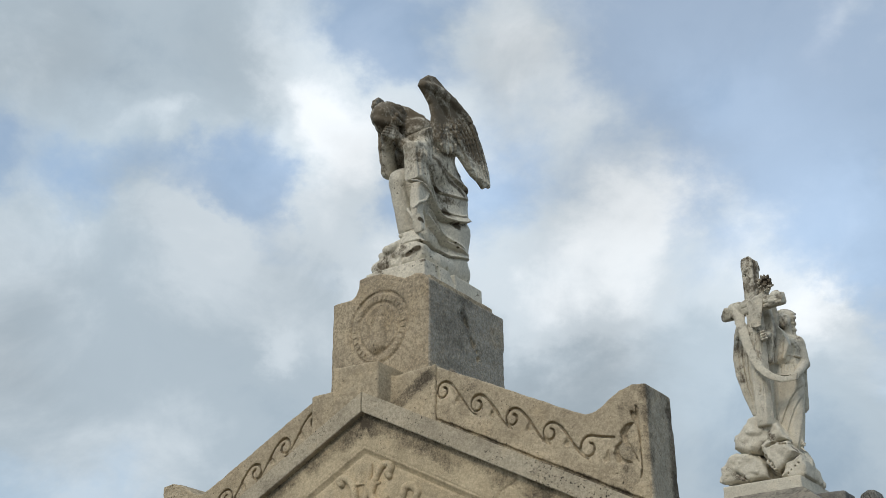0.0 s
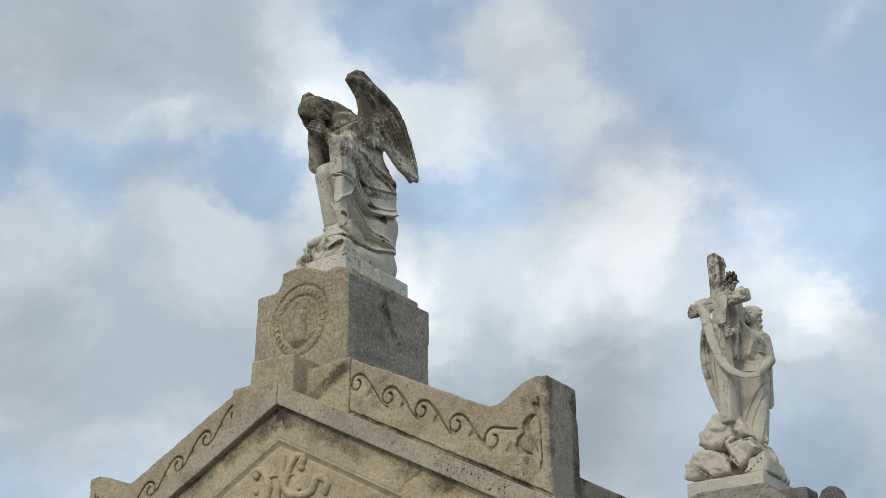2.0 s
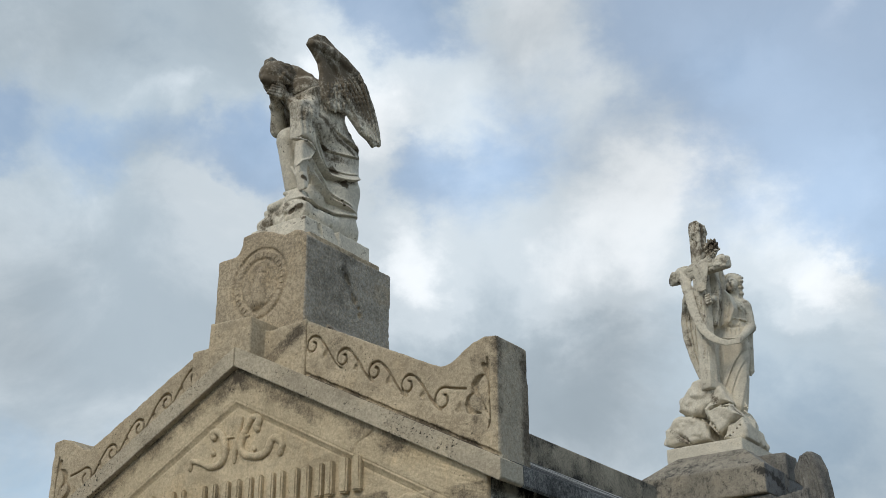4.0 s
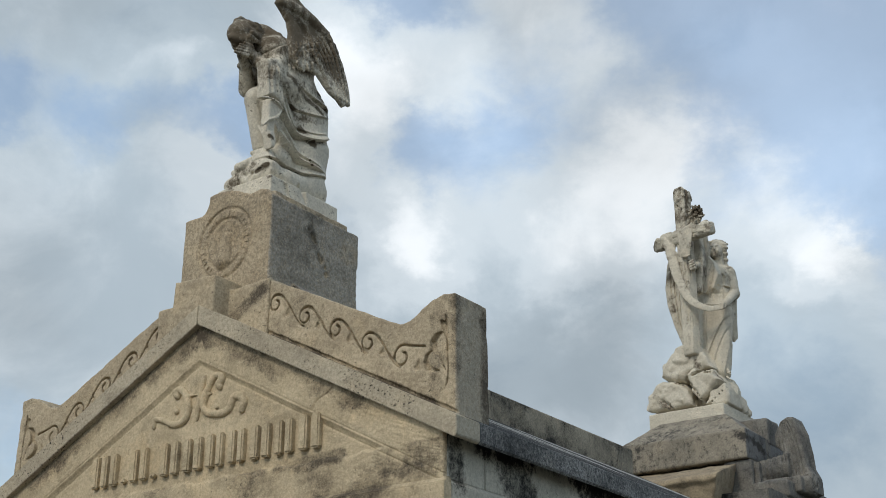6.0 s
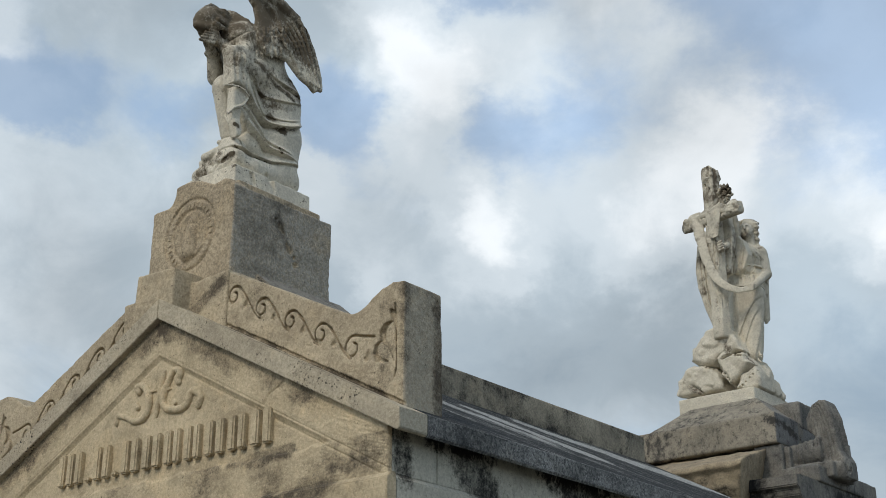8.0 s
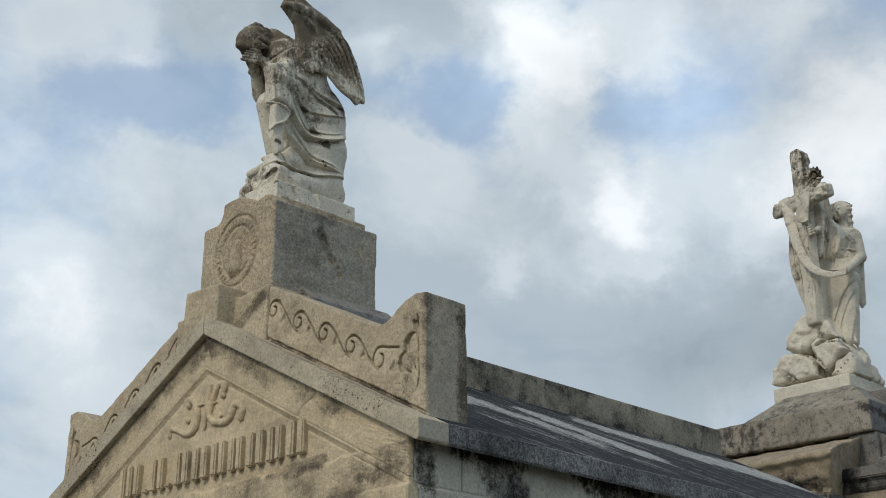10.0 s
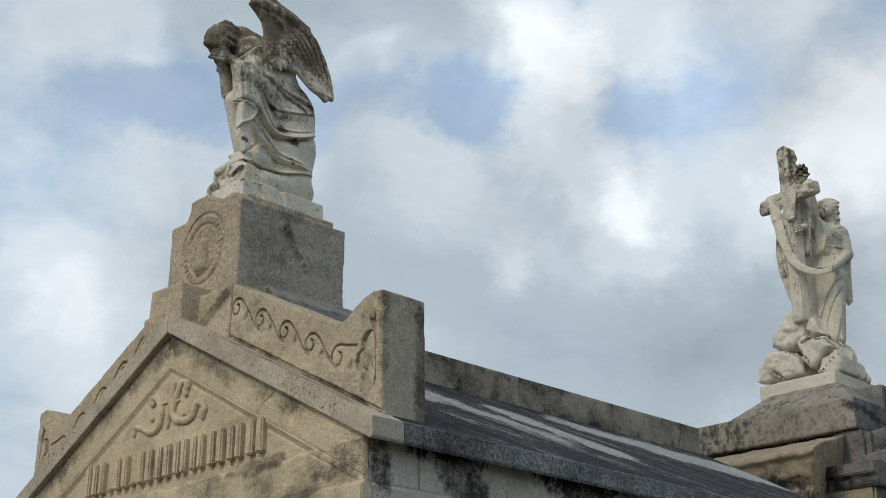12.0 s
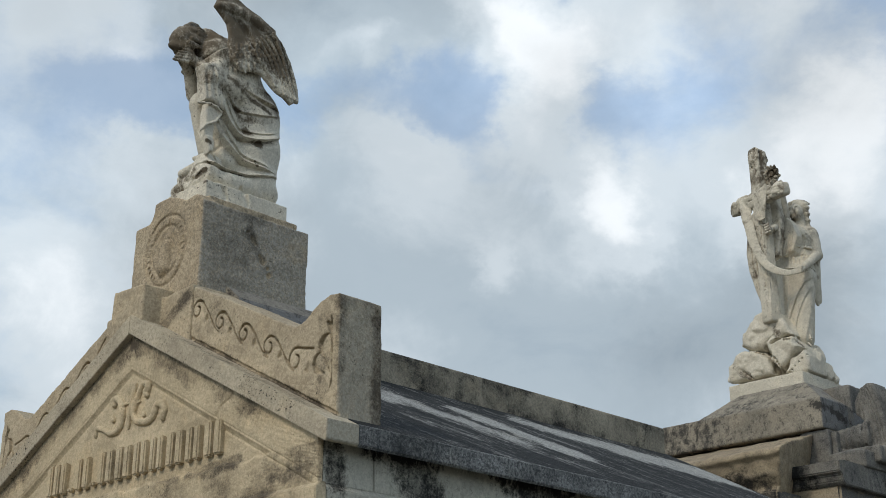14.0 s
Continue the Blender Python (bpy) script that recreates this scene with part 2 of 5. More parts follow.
M_CORNICE = stone("pitted_buff_stone", (0.57, 0.505, 0.385), (0.42, 0.365, 0.275), (0.060, 0.052, 0.042), 0.48, 0.35, 1.0, side_shade=(0.43, 0.40, 0.325), shade_from=1.437, edge=0.22, seed=2.0, grain=0.35, bump=0.65, pit_at=0.568,
                  spots=(((1.442, 0.0 - TO, 2.9), (1.442, 0.12 - TO, 2.9), 0.10, -0.1), ((0.0, 0.0 - TO, 3.66), (0.28, 0.0 - TO, 3.52), 0.10, -0.12), ((0.3, 0.05 - TO, 3.54), (1.3, 0.05 - TO, 3.02), 0.03, 0.08)))
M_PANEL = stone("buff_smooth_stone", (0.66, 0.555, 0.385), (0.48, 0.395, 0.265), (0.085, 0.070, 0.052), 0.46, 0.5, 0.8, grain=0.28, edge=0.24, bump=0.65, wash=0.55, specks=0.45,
                # darker at the panel's foot and along its raking edges
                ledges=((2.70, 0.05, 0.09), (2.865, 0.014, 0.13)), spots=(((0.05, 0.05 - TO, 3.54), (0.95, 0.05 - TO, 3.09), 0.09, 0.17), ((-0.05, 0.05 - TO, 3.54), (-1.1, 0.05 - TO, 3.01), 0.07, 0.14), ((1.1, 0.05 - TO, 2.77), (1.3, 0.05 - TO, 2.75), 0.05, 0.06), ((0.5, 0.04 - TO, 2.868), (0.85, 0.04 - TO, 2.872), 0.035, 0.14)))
M_PED = stone("grey_cast_stone", (0.52, 0.435, 0.31), (0.38, 0.315, 0.225), (0.075, 0.068, 0.056), 0.44, 0.45, 0.8, side_shade=(0.345, 0.328, 0.287), shade_from=0.230, grain=0.60, edge=0.26, bump=0.6, wash=0.55,
              spots=(((0.238, 0.48 - TO, 4.17), (0.238, 0.62 - TO, 3.97), 0.035, 0.13), ((0.238, 0.74 - TO, 4.14), (0.238, 0.70 - TO, 3.98), 0.11, -0.2),
                     ((0.238, 0.25 - TO, 4.1), (0.238, 0.38 - TO, 3.85), 0.18, 0.09), ((0.238, 0.2 - TO, 4.26), (0.238, 0.8 - TO, 4.26), 0.05, 0.1), ((-0.03, 0.2 - TO, 4.12), (-0.03, 0.2 - TO, 3.95), 0.10, -0.2)))
M_EAVE = stone("dark_granular_stone", (0.34, 0.35, 0.345), (0.17, 0.176, 0.18), (0.022, 0.025, 0.028), 0.70, 0.4, 0.9, bump=0.9, grain=0.9, edge=0.26,
               spots=(((1.443, 0.16 - TO, 2.9), (1.443, 0.5 - TO, 2.9), 0.14, 0.07),))
M_ROOF = stone("streaked_roof_stone", (0.46, 0.465, 0.445), (0.33, 0.335, 0.325), (0.018, 0.020, 0.022), 1.17, 0.5, 0.0, stretch=(2.2, 0.7, 0.0), turn=49, drawn=True, edge=0.16, grain=0.8, bump=0.9,
               spots=(((0.50, 1.20 - TO, 3.43), (0.88, 1.60 - TO, 3.23), 0.20, -0.15), ((0.50, 1.80 - TO, 3.43), (0.92, 2.10 - TO, 3.22), 0.16, -0.30), ((0.28, 2.50 - TO, 3.55), (0.40, 3.15 - TO, 3.48), 0.16, -0.30),
                      ((0.40, 3.15 - TO, 3.48), (0.50, 4.05 - TO, 3.43), 0.22, -0.30), ((0.35, 0.9 - TO, 3.5), (0.62, 1.0 - TO, 3.37), 0.14, -0.15)))
# darker towards its foot and along its top
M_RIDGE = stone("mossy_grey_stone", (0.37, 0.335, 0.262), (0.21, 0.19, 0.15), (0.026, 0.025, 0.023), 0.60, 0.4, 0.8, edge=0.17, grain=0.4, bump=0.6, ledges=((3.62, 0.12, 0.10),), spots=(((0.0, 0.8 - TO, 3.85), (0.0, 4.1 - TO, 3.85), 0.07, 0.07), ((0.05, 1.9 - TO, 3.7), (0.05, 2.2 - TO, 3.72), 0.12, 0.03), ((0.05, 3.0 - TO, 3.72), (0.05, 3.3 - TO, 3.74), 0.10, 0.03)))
M_SIDE = stone("sooty_shaded_marble", (0.56, 0.54, 0.46), (0.46, 0.445, 0.38), (0.022, 0.022, 0.021), 0.44, 0.5, 0.3, stretch=(1.2, 1.2, 0.6), edge=0.2, grain=0.3,
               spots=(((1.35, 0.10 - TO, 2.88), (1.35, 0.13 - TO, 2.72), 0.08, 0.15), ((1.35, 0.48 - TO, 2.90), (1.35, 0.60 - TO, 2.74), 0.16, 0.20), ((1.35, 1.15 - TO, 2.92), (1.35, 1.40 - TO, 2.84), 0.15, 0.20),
                      # the longest one: shade under the eave, put into the colour beside the soot
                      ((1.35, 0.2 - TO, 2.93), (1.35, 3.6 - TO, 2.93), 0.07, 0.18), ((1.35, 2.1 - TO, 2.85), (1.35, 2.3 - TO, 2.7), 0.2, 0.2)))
M_MARBLE = stone("white_statue_marble", (0.755, 0.71, 0.60), (0.60, 0.56, 0.47), (0.125, 0.102, 0.072), 0.30, 0.16, 1.0, 0.75, 0.35, rise=(0.30, 1.0, 0.218), edge=0.17, grain=0.3, wash=0.35, pit_at=0.60, specks=0.8,
                 spots=(((0.158, -0.138, 0.71), (0.155, 0.035, 0.63), 0.016, 0.10),
                        ((0.155, 0.035, 0.63), (0.166, 0.125, 0.592), 0.016, 0.16),
                        ((0.112, -0.042, 0.576), (0.128, 0.013, 0.456), 0.024, 0.10),
                        ((0.128, 0.013, 0.456), (0.157, 0.070, 0.390), 0.030, 0.17),
                        ((0.154, 0.067, 0.395), (0.154, 0.147, 0.442), 0.018, 0.16),
                        ((0.137, -0.043, 0.634), (0.133, 0.021, 0.524), 0.026, 0.05),
                        ((0.133, 0.021, 0.524), (0.159, 0.135, 0.545), 0.024, 0.10),
                        ((0.152, -0.176, 0.668), (0.107, -0.042, 0.594), 0.04, 0.03),
                        ((0.124, -0.285, 0.692), (0.167, -0.214, 0.515), 0.05, 0.03),
                        ((-0.049, -0.233, 0.173), (0.03, -0.228, 0.19), 0.035, 0.18),
                        ((0.06, -0.224, 0.152), (0.13, -0.22, 0.174), 0.016, 0.26),
                        ((-0.093, -0.238, 0.114), (-0.12, -0.211, 0.132), 0.05, 0.2),
                        ((0.161, 0.051, 0.296), (0.168, 0.062, 0.273), 0.010, 0.3),
                        ((0.145, -0.239, 0.319), (0.149, -0.223, 0.315), 0.014, 0.3),
                        ((0.13, -0.215, 0.214), (0.13, -0.009, 0.204), 0.010, 0.2),
                        ((0.163, -0.25, 0.082), (0.182, -0.247, 0.084), 0.014, 0.25)))
M_MARBLE2 = stone("pale_statue_marble", (0.70, 0.655, 0.55), (0.54, 0.50, 0.41), (0.115, 0.094, 0.068), 0.30, 0.22, 0.7, 0.75, 0.5, rise=(0.7, 2.4, 0.13), edge=0.14, grain=0.25, wash=0.35, specks=0.5,
                  spots=(((0.036, -0.3, 2.436), (0.086, -0.3, 2.126), 0.05, 0.06),
                         ((0.105, -0.3, 2.368), (0.112, -0.3, 2.15), 0.03, 0.12),
                         ((0.222, -0.32, 2.114), (0.222, -0.32, 2.114), 0.09, 0.10),
                         ((0.043, -0.33, 1.117), (0.053, -0.33, 0.801), 0.03, 0.08),
                         ((0.117, -0.35, 1.619), (0.082, -0.35, 1.334), 0.05, 0.06),
                         ((0.167, -0.15, 1.554), (0.145, -0.18, 1.343), 0.07, 0.08),
                         ((-0.271, 0.02, 1.709), (-0.199, 0.02, 1.033), 0.07, 0.07),
                         # next six, on the boulders: stains and the shade of their seams, painted in
                         ((-0.199, -0.3, 0.49), (-0.039, -0.3, 0.423), 0.03, 0.12),
                         ((0.021, -0.3, 0.731), (0.1, -0.3, 0.559), 0.05, 0.14),
                         ((0.006, -0.3, 0.399), (0.105, -0.3, 0.206), 0.03, 0.08),
                         ((-0.353, -0.3, 0.338), (-0.23, -0.3, 0.229), 0.045, 0.16),
                         ((0.105, -0.3, 0.206), (0.322, -0.3, 0.343), 0.025, 0.14),
                         ((0.18, -0.2, 0.548), (0.295, -0.2, 0.427), 0.03, 0.14),
                         ((0.213, -0.2, 1.814), (0.183, -0.15, 1.67), 0.05, 0.06)))
M_CAP = stone("veined_grey_marble", (0.34, 0.308, 0.25), (0.245, 0.224, 0.182), (0.055, 0.052, 0.048), 0.57, 0.17, 0.6, stretch=(1.4, 1.4, 1.0), edge=0.13, side_shade=(0.18, 0.187, 0.195), grain=0.35,
              spots=(((-0.9, -1.3, 4.5), (-0.5, -1.3, 4.4), 0.3, 0.06), ((0.70, -1.29, 4.53), (0.76, -0.7, 4.42), 0.04, 0.13), ((-0.2, -1.24, 4.7), (0.0, -1.2, 4.72), 0.12, 0.06)))
M_LEDGE = stone("sooty_shaded_tan_marble", (0.45, 0.38, 0.275), (0.31, 0.263, 0.195), (0.045, 0.042, 0.038), 0.52, 0.4, 0.5, stretch=(1.0, 1.0, 1.8), edge=0.2, side_shade=(0.10, 0.104, 0.107), grain=0.35,
                # soot and shade painted in under the ledge; widest spot pales its sky-lit top
                spots=(((-0.4, -2.1, 3.80), (0.75, -2.1, 3.74), 0.14, 0.16), ((0.2, -2.15, 4.0), (0.8, -2.15, 4.0), 0.12, -0.10), ((-0.5, -1.6, 4.2), (0.75, -1.6, 4.2), 0.3, -0.1)))
M_BREAK = stone("broken_tan_marble", (0.42, 0.345, 0.235), (0.25, 0.205, 0.148), (0.034, 0.031, 0.027), 0.55, 0.35, 0.5, stretch=(1.0, 1.0, 1.8), edge=0.18, grain=0.35,
                # first spot: soot and shade under the lip, in the colour
                spots=(((-0.4, -2.1, 3.80), (0.6, -2.1, 3.74), 0.12, 0.16), ((0.62, -2.12, 3.95), (0.78, -2.1, 4.0), 0.10, -0.14)))
M_SCROLL = stone("streaked_carved_marble", (0.25, 0.24, 0.215), (0.135, 0.132, 0.124), (0.024, 0.025, 0.026), 0.58, 0.2, 0.4, stretch=(1.5, 1.5, 0.8), edge=0.18, grain=0.4, wash=0.6,
                 # soot and shade low on the cornice, put into the colour
                 spots=(((0.7, -1.7, 3.87), (1.1, -0.5, 3.87), 0.14, 0.14),))
M_GROUND = stone("gravel_ground", (0.15, 0.138, 0.11), (0.10, 0.093, 0.075), (0.05, 0.05, 0.038), 0.5, 2.0, 0.6)


# ---- mesh tools ----
def base_of(ob):
    p = Vector((0, 0, 0))
    while ob:
        p += ob.location
        ob = ob.parent
    return p


def thing(name, at, label, category, kind="", group=""):
    ob = new(name)
    ob.location = at
    ob.empty_display_size = 0.1
    return tagged(ob, label, category, group, kind)


def part(name, shape, material, parent=None, label="", smooth=False):
    """Links a bmesh, or (points, faces) in world places, as one mesh object under a thing or a part."""
    off = base_of(parent) if parent else Vector((0, 0, 0))
    me = bpy.data.meshes.new(name)
    if isinstance(shape, bmesh.types.BMesh):
        bmesh.ops.translate(shape, verts=shape.verts, vec=-off)
        bmesh.ops.recalc_face_normals(shape, faces=shape.faces)
        shape.to_mesh(me)
        shape.free()
        if smooth:
            me.polygons.foreach_set("use_smooth", [True] * len(me.polygons))
    else:
        pts, quads = shape
        me.vertices.add(len(pts))
        me.vertices.foreach_set("co", (pts - np.array(off)).astype(np.float32).ravel())
        me.loops.add(quads.size)
        me.loops.foreach_set("vertex_index", quads.astype(np.int32).ravel())
        me.polygons.add(len(quads))
        me.polygons.foreach_set("loop_start", np.arange(0, quads.size, 4, dtype=np.int32))
        me.polygons.foreach_set("use_smooth", np.ones(len(quads), bool))
        me.update()
        me.validate()
    me.materials.append(material)
    ob = new(name, me)
    ob.parent = parent
    if label:
        ob["label"] = label
    return ob


def box(lo, hi, bevel=0.006, seg=2):
    bm = bmesh.new()
    bmesh.ops.create_cube(bm, size=1)
    for v in bm.verts:
        v.co = [lo[k] + (v.co[k] + 0.5) * (hi[k] - lo[k]) for k in range(3)]
    if bevel:
        bmesh.ops.bevel(bm, geom=bm.edges[:], offset=bevel, segments=seg, affect="EDGES")
    return bm


def prism(outline, axis, a, b, bevel=0.006, seg=2):
    """An outline in the plane across the axis ("x": (y, z); "y": (x, z); "z": (x, y)) drawn out from a to b."""
    bm = bmesh.new()
    put = {"x": lambda p, d: (d, p[0], p[1]), "y": lambda p, d: (p[0], d, p[1]), "z": lambda p, d: (p[0], p[1], d)}[axis]
    ra = [bm.verts.new(put(p, a)) for p in outline]
    rb = [bm.verts.new(put(p, b)) for p in outline]
    bm.faces.new(ra)
    bm.faces.new(rb[::-1])
    for k in range(len(outline)):
        bm.faces.new((ra[k], rb[k], rb[k - 1], ra[k - 1]))
    bmesh.ops.recalc_face_normals(bm, faces=bm.faces)
    if bevel:
        bmesh.ops.bevel(bm, geom=bm.edges[:], offset=bevel, segments=seg, affect="EDGES")
    return bm


# ---- carving: solids as distance fields on a grid ----
def vlen(*c):
    return np.sqrt(sum(x * x for x in c))


class Block:
    """A field of signed distances to which forms are added and from which they are cut, then skinned as a mesh."""

    def __init__(self, lo, hi, h):
        self.lo, self.h = np.array(lo, float), h
        self.n = np.ceil((np.array(hi) - self.lo) / h).astype(int) + 1
        self.d = np.full(self.n, 1.0, np.float32)

    def window(self, lo, hi):
        a = np.clip(np.floor((np.array(lo) - self.lo) / self.h).astype(int), 0, self.n - 1)
        b = np.clip(np.ceil((np.array(hi) - self.lo) / self.h).astype(int) + 1, 1, self.n)
        sl = tuple(slice(p, q) for p, q in zip(a, b))
        ax = [(self.lo[k] + self.h * np.arange(a[k], b[k])).astype(np.float32) for k in range(3)]
        return sl, np.meshgrid(*ax, indexing="ij", sparse=True)

    def join(self, sl, e, k, cut=False):
        d = self.d[sl]
        if cut:
            d, e = -d, e
        if k > 0:
            t = np.clip(0.5 + 0.5 * (d - e) / k, 0, 1)
            r = d * (1 - t) + e * t - k * t * (1 - t)
        else:
            r = np.minimum(d, e)
        self.d[sl] = -r if cut else r

    def cone(self, a, b, ra, rb=None, k=0.02, cut=False, squash=None):
        """A rounded cone from a to b. squash: (direction, factor) flattens it across."""
        rb = ra if rb is None else rb
        a, b, m = np.array(a, float), np.array(b, float), max(ra, rb) + k + 2 * self.h
        sl, (X, Y, Z) = self.window(np.minimum(a, b) - m, np.maximum(a, b) + m)
        if X.size * Y.size * Z.size == 0:
            return self
        u = b - a
        px, py, pz = X - a[0], Y - a[1], Z - a[2]
        t = np.clip((px * u[0] + py * u[1] + pz * u[2]) / max(u @ u, 1e-9), 0, 1)
        qx, qy, qz = px - t * u[0], py - t * u[1], pz - t * u[2]
        if squash:
            n, f = np.array(squash[0], float), squash[1]
            n = n / np.linalg.norm(n)
            s = (qx * n[0] + qy * n[1] + qz * n[2]) * (1 / f - 1)
            qx, qy, qz = qx + s * n[0], qy + s * n[1], qz + s * n[2]
        e = vlen(qx, qy, qz) - (ra + (rb - ra) * t)
        if squash:
            e = e * (squash[1] + 1) / 2
        self.join(sl, e, k, cut)
        return self

    def ball(self, c, r, k=0.02, cut=False, turn=(0, 0, 0)):
        """An ellipsoid, turned by degrees."""
        c, r = np.array(c, float), np.array(r, float)
        m = r.max() + k + 2 * self.h
        sl, (X, Y, Z) = self.window(c - m, c + m)
        R = np.array(Euler([radians(v) for v in turn]).to_matrix().transposed())
        P = [X - c[0], Y - c[1], Z - c[2]]
        q = [(R[i, 0] * P[0] + R[i, 1] * P[1] + R[i, 2] * P[2]) / r[i] for i in range(3)]
        g = vlen(*q)
        e = (g - 1) * g / np.maximum(vlen(*[q[i] / r[i] for i in range(3)]), 1e-6)
        self.join(sl, e, k, cut)
        return self

    def slab(self, lo, hi, rnd=0.006, k=0.0, cut=False, turn=0.0, tilt=(0, 0)):
        """A box with rounded edges, turned about its upright."""
        lo, hi = np.array(lo, float), np.array(hi, float)
        c, s = (lo + hi) / 2, (hi - lo) / 2 - rnd
        m = (vlen(*(hi - lo)) / 2 if turn or any(tilt) else (hi - lo) / 2) + k + 2 * self.h
        sl, (X, Y, Z) = self.window(c - m, c + m)
        R = np.array(Euler((radians(tilt[0]), radians(tilt[1]), radians(turn))).to_matrix().transposed())
        P = [X - c[0], Y - c[1], Z - c[2]]
        q = [np.abs(R[i, 0] * P[0] + R[i, 1] * P[1] + R[i, 2] * P[2]) - s[i] for i in range(3)]
        e = vlen(*[np.maximum(v, 0) for v in q]) + np.minimum(np.maximum(np.maximum(q[0], q[1]), q[2]), 0) - rnd
        self.join(sl, e, k, cut)
        return self

    def facets(self, c, r, seed, count=13, rnd=0.02, k=0.01, squash=(1, 1, 1)):
        """A rough boulder: the inside of many random planes."""
        rg = np.random.RandomState(seed)
        c = np.array(c, float)
        m = r * 1.35 + k + 2 * self.h
        sl, (X, Y, Z) = self.window(c - m, c + m)
        P = [(X - c[0]) / squash[0], (Y - c[1]) / squash[1], (Z - c[2]) / squash[2]]
        e = vlen(*P) - r * 1.25
        for _ in range(count):
            n = rg.normal(size=3)
            n /= np.linalg.norm(n)
            p = P[0] * n[0] + P[1] * n[1] + P[2] * n[2] - r * rg.uniform(0.72, 1.0)
            t = np.clip(0.5 - 0.5 * (e - p) / rnd, 0, 1)
            e = e * (1 - t) + p * t + rnd * t * (1 - t)
        self.join(sl, e * min(squash), k)
        return self

    def outline(self, pts, axis, a, b, rnd=0.006, k=0.0, cut=False, bend=None):
        """A flat outline with thickness. axis: across it, from a to b; bend(p, q): shifts it along the axis."""
        pts = np.array(pts, float)
        ax = "xyz".index(axis)
        o = [i for i in range(3) if i != ax]
        lo, hi = np.zeros(3), np.zeros(3)
        pad = k + 2 * self.h
        lo[o], hi[o] = pts.min(0) - pad, pts.max(0) + pad
        lo[ax], hi[ax] = (a - pad, b + pad) if bend is None else (self.lo[ax], self.lo[ax] + self.h * self.n[ax])
        sl, G = self.window(lo, hi)
        P, Q, D = G[o[0]], G[o[1]], G[ax]
        d2, inside = None, False
        for (x0, y0), (x1, y1) in zip(pts, np.roll(pts, -1, 0)):
            ux, uy = x1 - x0, y1 - y0
            t = np.clip(((P - x0) * ux + (Q - y0) * uy) / max(ux * ux + uy * uy, 1e-12), 0, 1)
            s = (P - x0 - t * ux) ** 2 + (Q - y0 - t * uy) ** 2
            d2 = s if d2 is None else np.minimum(d2, s)
            if abs(uy) > 1e-9:
                inside = inside ^ (((y0 > Q) != (y1 > Q)) & (P < x0 + (Q - y0) * ux / uy))
        flat = np.where(inside, -1, 1) * np.sqrt(d2) + rnd
        mid, half = (a + b) / 2, (b - a) / 2 - rnd
        if bend is not None:
            mid = mid + bend(P, Q)
        thick = np.abs(D - mid) - half
        e = vlen(np.maximum(flat, 0), np.maximum(thick, 0)) + np.minimum(np.maximum(flat, thick), 0) - rnd
        self.join(sl, e, k, cut)
        return self

    def tube(self, pts, ra, rb=None, k=0.01, cut=False, mid=None):
        """A round line through points, from radius ra to rb, by way of mid."""
        n = len(pts) - 1
        rb = ra if rb is None else rb
        for i in range(n):
            def rad(t):
                r = ra + (rb - ra) * t
                return r if mid is None else r + (mid - (ra + rb) / 2) * math.sin(math.pi * t)
            self.cone(pts[i], pts[i + 1], rad(i / n), rad((i + 1) / n), k, cut)
        return self

    def skin_at(self, p, axis, side):
        """p moved along an axis onto the surface, seen from that side."""
        ax = "xyz".index(axis)
        i = np.clip(np.round((np.array(p) - self.lo) / self.h).astype(int), 0, self.n - 1)
        idx = [i[0], i[1], i[2]]
        idx[ax] = slice(None)
        line = self.d[tuple(idx)] < 0
        if not line.any():
            return None
        at = np.nonzero(line)[0]
        q = list(p)
        q[ax] = self.lo[ax] + self.h * (at[-1] + 0.5 if side > 0 else at[0] - 0.5)
        return tuple(q)

    def fold(self, pts, r, axis="x", side=1, k=0.015, cut=False, lift=0.0, mid=None, rb=None):
        """A fold or groove that lies on the surface along a curve through four points."""
        pts = [np.array(p, float) for p in pts]
        out = []
        ax = "xyz".index(axis)
        for t in np.linspace(0, 1, 12):
            a = (1 - t) ** 3 * pts[0] + 3 * t * (1 - t) ** 2 * pts[1] + 3 * t * t * (1 - t) * pts[2] + t ** 3 * pts[3]
            q = self.skin_at(a, axis, side)
            if q is None or (out and abs(q[ax] - out[-1][ax]) > 0.06):
                continue
            q = list(q)
            q[ax] += side * lift
            out.append(q)
        if len(out) < 3:
            return self
        for i in range(1, len(out) - 1):
            out[i][ax] = (out[i - 1][ax] + 2 * out[i][ax] + out[i + 1][ax]) / 4
        return self.tube(out, r, rb, k, cut, mid)

    def drape(self, pts, axis, side, depth, above, below, start=0.0):
        """An overlapping edge of cloth along a curve through four points: it swells towards the edge and falls away under it.
        Shifts the surface on one side of the axis, past start."""
        ax = "xyz".index(axis)
        o = [i for i in range(3) if i != ax]
        p = [np.array(q, float) for q in pts]
        t = np.linspace(0, 1, 25)[:, None]
        line = (1 - t) ** 3 * p[0] + 3 * t * (1 - t) ** 2 * p[1] + 3 * t * t * (1 - t) * p[2] + t ** 3 * p[3]
        ga, gb = np.meshgrid(*[self.lo[k] + self.h * np.arange(self.n[k]) for k in o], indexing="ij")
        best, sign, along = np.full(ga.shape, 9.0), np.zeros(ga.shape), np.zeros(ga.shape)
        for i in range(24):
            a, u = line[i], line[i + 1] - line[i]
            w = ((ga - a[0]) * u[0] + (gb - a[1]) * u[1]) / (u @ u)
            w = np.clip(w, 0, 1)
            dx, dz = ga - a[0] - w * u[0], gb - a[1] - w * u[1]
            d = np.hypot(dx, dz)
            near = d < best
